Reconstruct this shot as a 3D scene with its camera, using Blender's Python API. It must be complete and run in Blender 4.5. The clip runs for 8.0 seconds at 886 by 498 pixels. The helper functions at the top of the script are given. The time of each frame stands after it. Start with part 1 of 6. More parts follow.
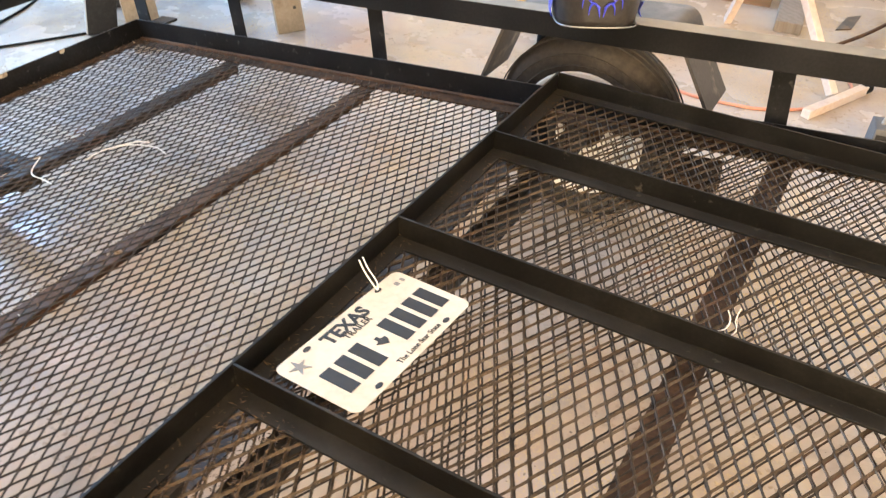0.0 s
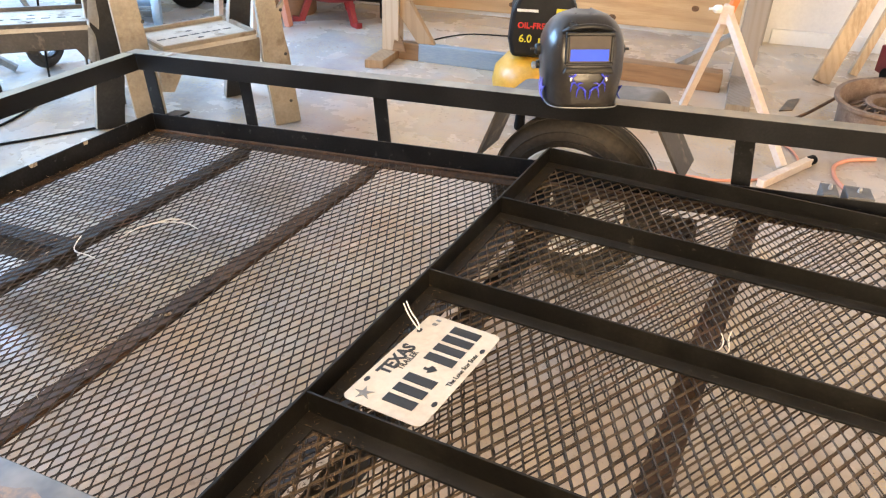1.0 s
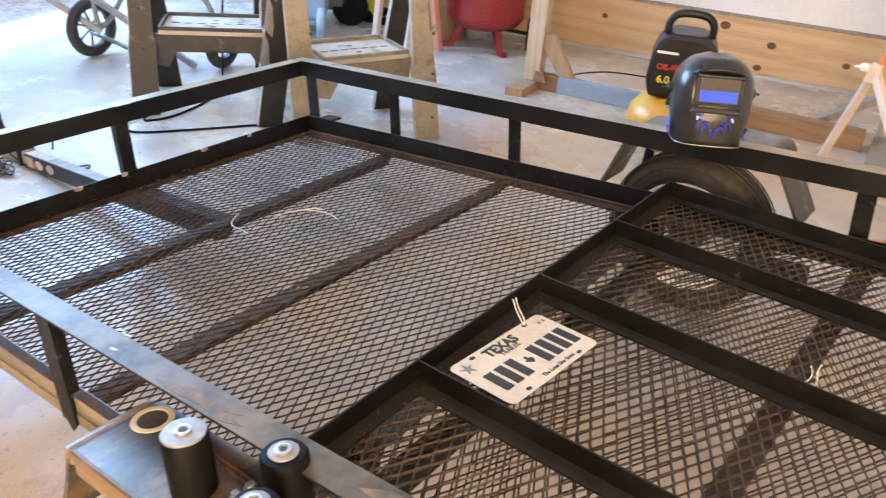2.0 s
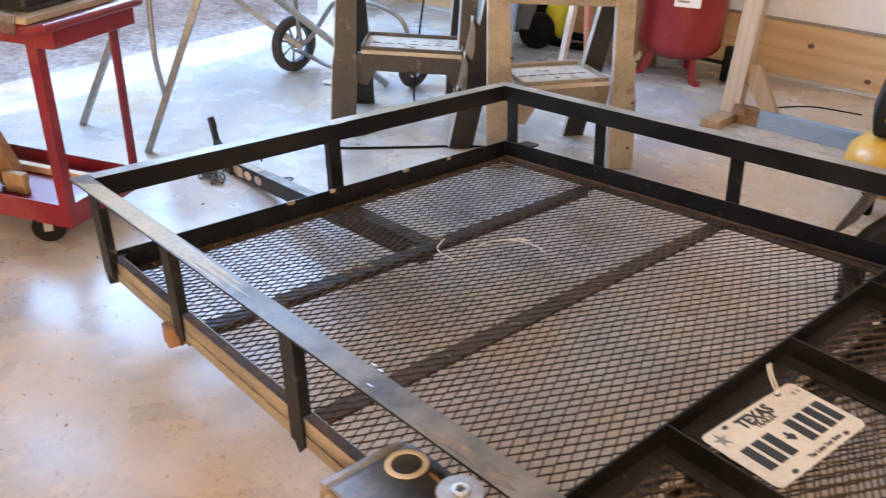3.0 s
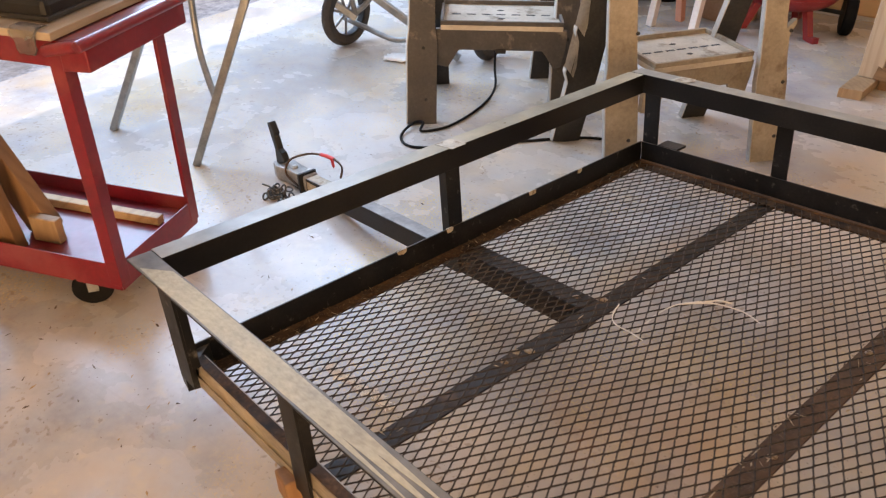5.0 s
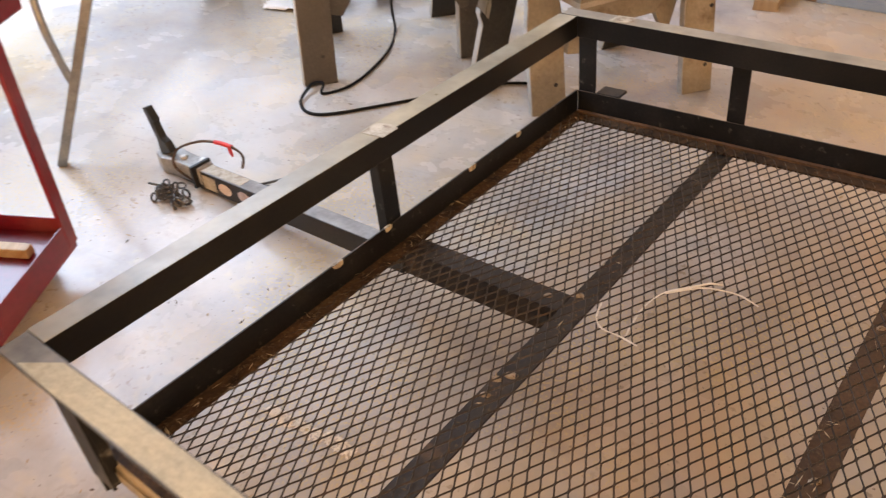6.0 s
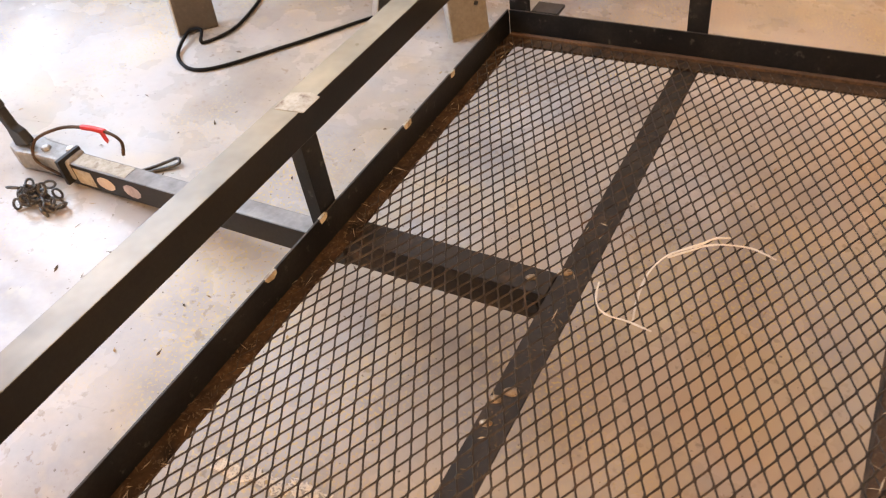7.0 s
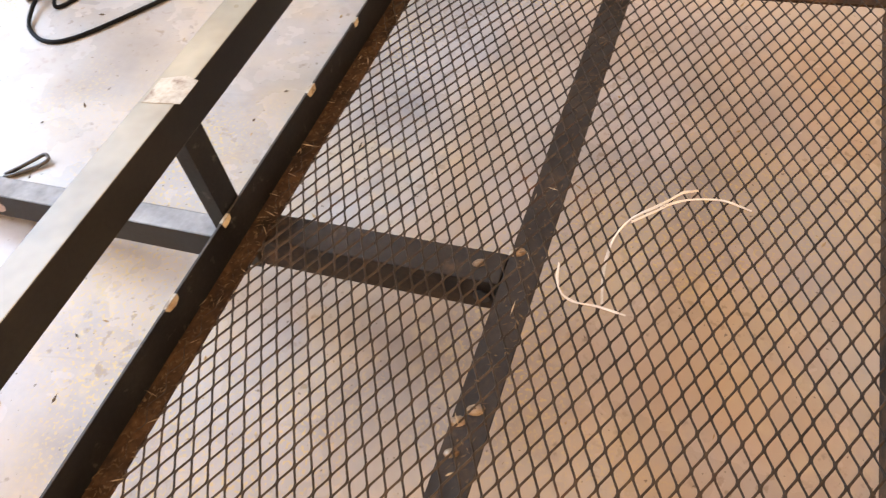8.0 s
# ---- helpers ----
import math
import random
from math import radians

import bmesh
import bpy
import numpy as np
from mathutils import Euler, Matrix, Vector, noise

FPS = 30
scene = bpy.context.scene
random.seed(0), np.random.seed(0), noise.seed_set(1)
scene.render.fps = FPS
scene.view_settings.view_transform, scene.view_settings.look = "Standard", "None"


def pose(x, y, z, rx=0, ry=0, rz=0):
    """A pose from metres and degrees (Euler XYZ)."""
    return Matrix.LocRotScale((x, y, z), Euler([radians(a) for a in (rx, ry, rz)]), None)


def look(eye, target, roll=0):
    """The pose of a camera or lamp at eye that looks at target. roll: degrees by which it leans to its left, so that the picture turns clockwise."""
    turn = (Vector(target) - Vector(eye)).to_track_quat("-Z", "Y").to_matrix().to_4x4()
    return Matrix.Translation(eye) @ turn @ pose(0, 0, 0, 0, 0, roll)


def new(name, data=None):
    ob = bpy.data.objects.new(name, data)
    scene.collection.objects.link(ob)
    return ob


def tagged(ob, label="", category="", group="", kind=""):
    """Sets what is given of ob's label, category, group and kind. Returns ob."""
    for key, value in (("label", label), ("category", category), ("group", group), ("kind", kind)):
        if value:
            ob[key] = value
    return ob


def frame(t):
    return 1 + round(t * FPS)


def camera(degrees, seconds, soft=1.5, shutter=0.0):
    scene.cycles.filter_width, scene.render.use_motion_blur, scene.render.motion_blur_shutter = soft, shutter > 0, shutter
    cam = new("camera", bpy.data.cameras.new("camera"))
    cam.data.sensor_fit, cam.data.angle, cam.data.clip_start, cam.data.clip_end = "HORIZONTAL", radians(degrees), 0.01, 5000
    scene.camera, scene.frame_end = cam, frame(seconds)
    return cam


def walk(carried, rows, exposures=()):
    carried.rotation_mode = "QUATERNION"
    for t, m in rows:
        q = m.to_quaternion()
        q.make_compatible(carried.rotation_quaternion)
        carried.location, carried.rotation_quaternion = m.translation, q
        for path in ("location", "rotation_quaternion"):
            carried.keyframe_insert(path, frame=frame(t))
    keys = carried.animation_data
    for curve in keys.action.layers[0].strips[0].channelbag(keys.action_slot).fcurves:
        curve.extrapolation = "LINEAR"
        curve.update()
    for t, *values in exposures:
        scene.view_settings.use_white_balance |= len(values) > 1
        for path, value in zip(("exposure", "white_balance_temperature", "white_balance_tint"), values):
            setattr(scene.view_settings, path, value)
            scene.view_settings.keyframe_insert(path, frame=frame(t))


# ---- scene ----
cam = camera(59.2, 8.0, soft=1.2, shutter=0.3)
PATH = [
    (0, (2.1622, -0.0316, 1.308), (1.3844, 1.3381, 0.075), 2.6),
    (0.5, (2.132, -0.1829, 1.329), (1.365, 1.2938, 0.22), 2.1),
    (1, (2.1542, -0.2827, 1.359), (1.3936, 1.2472, 0.32), 2.5),
    (1.2, (2.1815, -0.3004, 1.37), (1.3899, 1.2201, 0.34), 2.7),
    (2.3, (2.2553, -0.4485, 1.389), (1.111, 0.8767, 0.422), 4.3),
    (2.5, (2.2102, -0.44, 1.378), (1.0017, 0.8234, 0.408), 3.5),
    (3, (2.0429, -0.5011, 1.38), (0.7337, 0.6601, 0.412), 3.2),
    (3.5, (1.8584, -0.5463, 1.383), (0.4902, 0.5321, 0.401), 2.7),
    (4, (1.6931, -0.4403, 1.366), (0.3045, 0.5849, 0.355), 1.8),
    (4.5, (1.5121, -0.3545, 1.367), (0.1643, 0.6862, 0.317), 1.2),
    (4.7, (1.425, -0.3526, 1.356), (0.1061, 0.7025, 0.284), 1.0),
    (5.8, (1.012, -0.2716, 1.349), (-0.0405, 0.9107, 0.125), -0.3),
    (6, (0.9591, -0.1932, 1.339), (-0.0245, 0.9999, 0.071), -0.4),
    (6.5, (0.8744, -0.0592, 1.307), (0.0496, 1.1568, -0.05), -0.9),
    (7, (0.6805, 0.0164, 1.255), (-0.0081, 1.2111, -0.193), -2.0),
    (7.5, (0.5943, 0.1134, 1.21), (0.0303, 1.2596, -0.328), -2.9),
    (8, (0.5741, 0.2101, 1.177), (0.1154, 1.3376, -0.409), -3.2),
]
EXPOSURES = [(0.0, 1.42, 6050, 13), (1.2, 1.06, 6150, 15), (2.5, 0.75, 6050, 20), (3.5, 0.37, 6850, 22), (4.7, 0.30, 7350, 25), (6.0, 0.46, 8800, 30), (7.0, 0.75, 9100, 31), (8.0, 0.98, 8450, 29)]
walk(cam, [(t, look(eye, target, roll)) for t, eye, target, roll in PATH], exposures=EXPOSURES)

# ---------------------------------------------------------------- light
SUN_ELEVATION, SUN_FROM = 81.0, 205.0          # degrees; the side that the sun stands on, from +x towards +y
world = bpy.data.worlds.new("daylight")
scene.world = world
world.use_nodes = True
wn = world.node_tree
sky = wn.nodes.new("ShaderNodeTexSky")
sky.sky_type, sky.sun_disc = "NISHITA", False
sky.sun_elevation, sky.sun_rotation = radians(SUN_ELEVATION), radians(90.0 - SUN_FROM)
wn.links.new(sky.outputs["Color"], wn.nodes["Background"].inputs["Color"])
wn.nodes["Background"].inputs["Strength"].default_value = 0.12

sun = new("sun", bpy.data.lights.new("sun", "SUN"))
sun.data.energy, sun.data.angle, sun.data.color = 1.8, radians(0.6), (1.0, 0.95, 0.87)
a, e = radians(SUN_FROM), radians(SUN_ELEVATION)
sun.matrix_world = look((20 * math.cos(a) * math.cos(e), 20 * math.sin(a) * math.cos(e), 20 * math.sin(e)), (0, 0, 0))

ROOM = pose(0, 0, 0, 0, 0, 15.0)               # the walls stand 15 degrees off the trailer
U0, U1, V0, V1, HIGH = -2.25, 5.6, -4.6, 4.36, 3.1
DOOR = (0.55, 3.5, 2.85)                        # front door: from v, to v, height
SIDE = (1.8, 5.2, 2.7)                        # assumed opening behind the camera, unseen: from u, to u, height


def daylight(name, m, width, height, power, colour):
    lamp = new(name, bpy.data.lights.new(name, "AREA"))
    lamp.data.shape, lamp.data.size, lamp.data.size_y = "RECTANGLE", width, height
    lamp.data.energy, lamp.data.color = power, colour
    lamp.matrix_world = m
    return lamp


# the open sky shows in the upper part of the front doorway, trees and drive below it
daylight("door_daylight", ROOM @ look((U0 - 0.22, (DOOR[0] + DOOR[1]) / 2, 1.95), (U0 + 1, (DOOR[0] + DOOR[1]) / 2, 1.55)),
         DOOR[1] - DOOR[0] - 0.1, 1.65, 168.0, (0.38, 0.66, 1.0))
# warm fill lamp, added in the assumed opening out of view
daylight("unseen_side_fill", ROOM @ look(((SIDE[0] + SIDE[1]) / 2, V0 - 0.22, SIDE[2] / 2), ((SIDE[0] + SIDE[1]) / 2, V0 + 1, SIDE[2] / 2 - 0.15)),
         SIDE[1] - SIDE[0] - 0.2, SIDE[2] - 0.2, 310.0, (1.0, 0.72, 0.38))


# ---------------------------------------------------------------- materials
def surface(name, colours, rough=(0.4, 0.6), metal=0.0, scale=8.0, fine=90.0, bump=0.15, stretch=(1, 1, 1), stains=None,
            stain_scale=2.0, stain_amount=0.45, spread=0.0, coat=0.0, fine_mix=0.35, distance=0.004, dust_sheen=None, dust_sheen_amount=0.5, dust_sheen_low=0.3, specular=0.5):
    """Two scales of noise mix the colours; stains have a colour and a shape of their own."""
    m = bpy.data.materials.new(name)
    m.use_nodes = True
    n, l = m.node_tree.nodes, m.node_tree.links
    p = n["Principled BSDF"]
    tex = n.new("ShaderNodeTexCoord")
    mapping = n.new("ShaderNodeMapping")
    mapping.inputs["Scale"].default_value = stretch
    l.new(tex.outputs["Object"], mapping.inputs["Vector"])

    def noise_node(s, detail, rough_):
        t = n.new("ShaderNodeTexNoise")
        t.inputs["Scale"].default_value, t.inputs["Detail"].default_value, t.inputs["Roughness"].default_value = s, detail, rough_
        l.new(mapping.outputs["Vector"], t.inputs["Vector"])
        return t

    big, small = noise_node(scale, 5, 0.6), noise_node(fine, 3, 0.6)
    mixf = n.new("ShaderNodeMath")
    mixf.operation = "MULTIPLY_ADD"
    mixf.inputs[1].default_value = fine_mix
    l.new(small.outputs["Fac"], mixf.inputs[0])
    scaled = n.new("ShaderNodeMath")
    scaled.operation = "MULTIPLY"
    scaled.inputs[1].default_value = 1 - fine_mix
    l.new(big.outputs["Fac"], scaled.inputs[0])
    l.new(scaled.outputs[0], mixf.inputs[2])
    ramp = n.new("ShaderNodeValToRGB")
    ramp.color_ramp.elements[0].position, ramp.color_ramp.elements[1].position = 0.34, 0.66
    ramp.color_ramp.elements[0].color, ramp.color_ramp.elements[1].color = (*colours[0], 1), (*colours[-1], 1)
    for k, c in enumerate(colours[1:-1]):
        ramp.color_ramp.elements.new(0.34 + 0.32 * (k + 1) / (len(colours) - 1)).color = (*c, 1)
    l.new(mixf.outputs[0], ramp.inputs["Fac"])
    colour = ramp.outputs["Color"]
    if stains:
        blot = noise_node(stain_scale, 6, 0.62)
        edge = n.new("ShaderNodeValToRGB")
        edge.color_ramp.elements[0].position, edge.color_ramp.elements[1].position = 0.62 - 0.3 * stain_amount, 0.74 - 0.3 * stain_amount
        l.new(blot.outputs["Fac"], edge.inputs["Fac"])
        mix = n.new("ShaderNodeMix")
        mix.data_type = "RGBA"
        mix.inputs["B"].default_value = (*stains, 1)
        l.new(edge.outputs["Color"], mix.inputs["Factor"])
        l.new(colour, mix.inputs["A"])
        colour = mix.outputs["Result"]
    if dust_sheen:
        # dust on level tops, in a broken layer; on rails and tongue it also paints sheen
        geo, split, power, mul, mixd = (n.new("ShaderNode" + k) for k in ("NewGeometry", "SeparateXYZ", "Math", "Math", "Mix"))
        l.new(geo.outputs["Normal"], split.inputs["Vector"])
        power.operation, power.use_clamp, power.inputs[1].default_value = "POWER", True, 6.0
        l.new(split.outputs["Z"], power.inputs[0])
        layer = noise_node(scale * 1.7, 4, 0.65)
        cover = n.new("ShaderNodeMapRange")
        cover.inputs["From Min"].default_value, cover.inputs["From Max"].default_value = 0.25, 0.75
        cover.inputs["To Min"].default_value, cover.inputs["To Max"].default_value = dust_sheen_low * dust_sheen_amount, 1.2 * dust_sheen_amount
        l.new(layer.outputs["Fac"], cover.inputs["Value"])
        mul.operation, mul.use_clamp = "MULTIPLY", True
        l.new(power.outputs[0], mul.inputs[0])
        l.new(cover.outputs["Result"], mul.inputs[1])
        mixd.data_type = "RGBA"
        mixd.inputs["B"].default_value = (*dust_sheen, 1)
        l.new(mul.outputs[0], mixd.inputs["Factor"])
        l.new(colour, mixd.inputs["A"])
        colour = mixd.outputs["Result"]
    if spread:
        info, hue = n.new("ShaderNodeObjectInfo"), n.new("ShaderNodeHueSaturation")
        val = n.new("ShaderNodeMapRange")
        val.inputs["To Min"].default_value, val.inputs["To Max"].default_value = 1 - spread, 1 + spread
        l.new(info.outputs["Random"], val.inputs["Value"])
        l.new(val.outputs["Result"], hue.inputs["Value"])
        l.new(colour, hue.inputs["Color"])
        colour = hue.outputs["Color"]
    l.new(colour, p.inputs["Base Color"])
    rr = n.new("ShaderNodeMapRange")
    rr.inputs["From Min"].default_value, rr.inputs["From Max"].default_value = 0.3, 0.7
    rr.inputs["To Min"].default_value, rr.inputs["To Max"].default_value = rough
    l.new(big.outputs["Fac"], rr.inputs["Value"])
    l.new(rr.outputs["Result"], p.inputs["Roughness"])
    p.inputs["Metallic"].default_value = metal
    p.inputs["Specular IOR Level"].default_value = specular
    p.inputs["Coat Weight"].default_value = coat
    if bump:
        b = n.new("ShaderNodeBump")
        b.inputs["Strength"].default_value, b.inputs["Distance"].default_value = bump, distance
        l.new(mixf.outputs[0], b.inputs["Height"])
        l.new(b.outputs["Normal"], p.inputs["Normal"])
    return m


def wood(name, light, dark, rough=0.6, ring=14.0, knots=True, along="X", spread=0.12):
    m = surface(name, [dark, light, light], (rough - 0.1, rough + 0.12), 0, 3.0, 40.0, 0.2,
                {"X": (0.25, 3, 3), "Y": (3, 0.25, 3), "Z": (3, 3, 0.25)}[along], spread=spread)
    n, l = m.node_tree.nodes, m.node_tree.links
    p = n["Principled BSDF"]
    old = p.inputs["Base Color"].links[0].from_socket
    tex, mapping, wave = n.new("ShaderNodeTexCoord"), n.new("ShaderNodeMapping"), n.new("ShaderNodeTexWave")
    mapping.inputs["Scale"].default_value = {"X": (0.06, 1, 1), "Y": (1, 0.06, 1), "Z": (1, 1, 0.06)}[along]
    l.new(tex.outputs["Object"], mapping.inputs["Vector"])
    wave.wave_type, wave.bands_direction = "BANDS", "DIAGONAL"
    wave.inputs["Scale"].default_value, wave.inputs["Distortion"].default_value, wave.inputs["Detail"].default_value = ring, 6.0, 3.0
    l.new(mapping.outputs["Vector"], wave.inputs["Vector"])
    mix = n.new("ShaderNodeMix")
    mix.data_type, mix.blend_type = "RGBA", "MULTIPLY"
    grain = n.new("ShaderNodeValToRGB")
    grain.color_ramp.elements[0].color, grain.color_ramp.elements[1].color = (0.62, 0.52, 0.42, 1), (1, 1, 1, 1)
    grain.color_ramp.elements[1].position = 0.55
    l.new(wave.outputs["Fac"], grain.inputs["Fac"])
    mix.inputs["Factor"].default_value = 0.32
    l.new(old, mix.inputs["A"])
    l.new(grain.outputs["Color"], mix.inputs["B"])
    l.new(mix.outputs["Result"], p.inputs["Base Color"])
    return m



def concrete():
    """Troweled slab: cloudy grey, tan sawdust, dirt with warm light painted in, pale scuffs, dark specks and hairline
    scratches.
    """
    m = surface("polished_concrete", [(0.27, 0.27, 0.275), (0.42, 0.417, 0.413), (0.54, 0.535, 0.52)], (0.14, 0.38), 0, 2.2, 55.0, 0.05,
                stains=(0.45, 0.33, 0.21), stain_scale=1.35, stain_amount=0.22, fine_mix=0.12, distance=0.002, specular=0.4)
    n, l = m.node_tree.nodes, m.node_tree.links
    p = n["Principled BSDF"]
    tex = n.new("ShaderNodeTexCoord")
    colour = p.inputs["Base Color"].links[0].from_socket

    def layer(colour, scale, detail, lo, hi, tint, amount, stretch=(1, 1, 1), warp=0.0, mask=0.0):
        mp, t, r, k, mix = (n.new("ShaderNode" + q) for q in ("Mapping", "TexNoise", "MapRange", "Math", "Mix"))
        mp.inputs["Scale"].default_value, mp.inputs["Location"].default_value = stretch, (scale * 3.1, scale * 1.7, 0.4)
        mp.inputs["Rotation"].default_value = (0, 0, scale)
        l.new(tex.outputs["Object"], mp.inputs["Vector"])
        l.new(mp.outputs["Vector"], t.inputs["Vector"])
        t.inputs["Scale"].default_value, t.inputs["Detail"].default_value, t.inputs["Distortion"].default_value = scale, detail, warp
        r.inputs["From Min"].default_value, r.inputs["From Max"].default_value = lo, hi
        l.new(t.outputs["Fac"], r.inputs["Value"])
        k.operation, k.inputs[1].default_value = "MULTIPLY", amount
        l.new(r.outputs["Result"], k.inputs[0])
        share = k.outputs[0]
        if mask:
            # only here and there
            where, some, both = n.new("ShaderNodeTexNoise"), n.new("ShaderNodeMapRange"), n.new("ShaderNodeMath")
            where.inputs["Scale"].default_value = mask
            l.new(mp.outputs["Vector"], where.inputs["Vector"])
            some.inputs["From Min"].default_value, some.inputs["From Max"].default_value = 0.48, 0.66
            l.new(where.outputs["Fac"], some.inputs["Value"])
            both.operation = "MULTIPLY"
            l.new(share, both.inputs[0])
            l.new(some.outputs["Result"], both.inputs[1])
            share = both.outputs[0]
        mix.data_type = "RGBA"
        mix.inputs["B"].default_value = (*tint, 1)
        l.new(share, mix.inputs["Factor"])
        l.new(colour, mix.inputs["A"])
        return mix.outputs["Result"]

    # brown dirt and rust dust plus painted warm indoor light, away from the door, ragged edge
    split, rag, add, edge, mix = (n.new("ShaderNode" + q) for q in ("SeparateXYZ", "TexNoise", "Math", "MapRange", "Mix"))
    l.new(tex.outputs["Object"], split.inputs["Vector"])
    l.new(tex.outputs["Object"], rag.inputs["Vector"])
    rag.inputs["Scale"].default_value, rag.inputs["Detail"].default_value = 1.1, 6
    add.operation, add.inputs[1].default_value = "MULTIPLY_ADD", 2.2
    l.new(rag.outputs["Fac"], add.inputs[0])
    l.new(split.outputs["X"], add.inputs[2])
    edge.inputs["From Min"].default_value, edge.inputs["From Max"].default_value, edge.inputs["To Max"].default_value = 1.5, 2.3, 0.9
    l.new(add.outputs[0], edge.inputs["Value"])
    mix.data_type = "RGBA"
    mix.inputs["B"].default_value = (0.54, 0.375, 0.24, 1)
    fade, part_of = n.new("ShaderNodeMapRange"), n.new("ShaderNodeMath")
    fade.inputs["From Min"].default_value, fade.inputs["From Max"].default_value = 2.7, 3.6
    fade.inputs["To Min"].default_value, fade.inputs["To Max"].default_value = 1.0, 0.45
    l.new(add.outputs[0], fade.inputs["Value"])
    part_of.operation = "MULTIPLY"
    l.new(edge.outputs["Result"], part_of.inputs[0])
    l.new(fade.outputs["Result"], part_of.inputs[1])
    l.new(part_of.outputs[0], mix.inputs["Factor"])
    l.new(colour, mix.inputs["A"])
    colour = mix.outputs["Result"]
    colour = layer(colour, 5.5, 4, 0.45, 0.70, (0.60, 0.43, 0.22), 0.75, mask=1.3)
    colour = layer(colour, 0.55, 4, 0.48, 0.62, (0.50, 0.39, 0.27), 0.40)
    colour = layer(colour, 3.4, 5, 0.48, 0.70, (0.60, 0.48, 0.33), 0.65, warp=0.2)
    colour = layer(colour, 7.5, 5, 0.50, 0.74, (0.36, 0.33, 0.30), 0.3)
    colour = layer(colour, 2.3, 5, 0.54, 0.78, (0.24, 0.23, 0.22), 0.45, warp=0.3)
    colour = layer(colour, 3.6, 4, 0.48, 0.70, (0.50, 0.56, 0.62), 0.22)
    colour = layer(colour, 1.7, 4, 0.48, 0.72, (0.64, 0.62, 0.60), 0.25)
    colour = layer(colour, 130.0, 2, 0.55, 0.60, (0.62, 0.48, 0.25), 0.9, mask=2.1)
    colour = layer(colour, 26.0, 3, 0.54, 0.68, (0.66, 0.54, 0.33), 0.35, mask=1.6)
    colour = layer(colour, 17.0, 3, 0.57, 0.72, (0.22, 0.19, 0.17), 0.28, mask=1.9)
    colour = layer(colour, 48.0, 3, 0.60, 0.66, (0.25, 0.17, 0.10), 0.5, mask=4.3)
    colour = layer(colour, 85.0, 2, 0.70, 0.74, (0.14, 0.11, 0.08), 0.7)
    colour = layer(colour, 34.0, 3, 0.70, 0.76, (0.20, 0.16, 0.12), 0.5)
    colour = layer(colour, 9.0, 3, 0.66, 0.70, (0.33, 0.30, 0.27), 0.15, (0.25, 6, 1))
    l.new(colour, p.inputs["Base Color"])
    return m


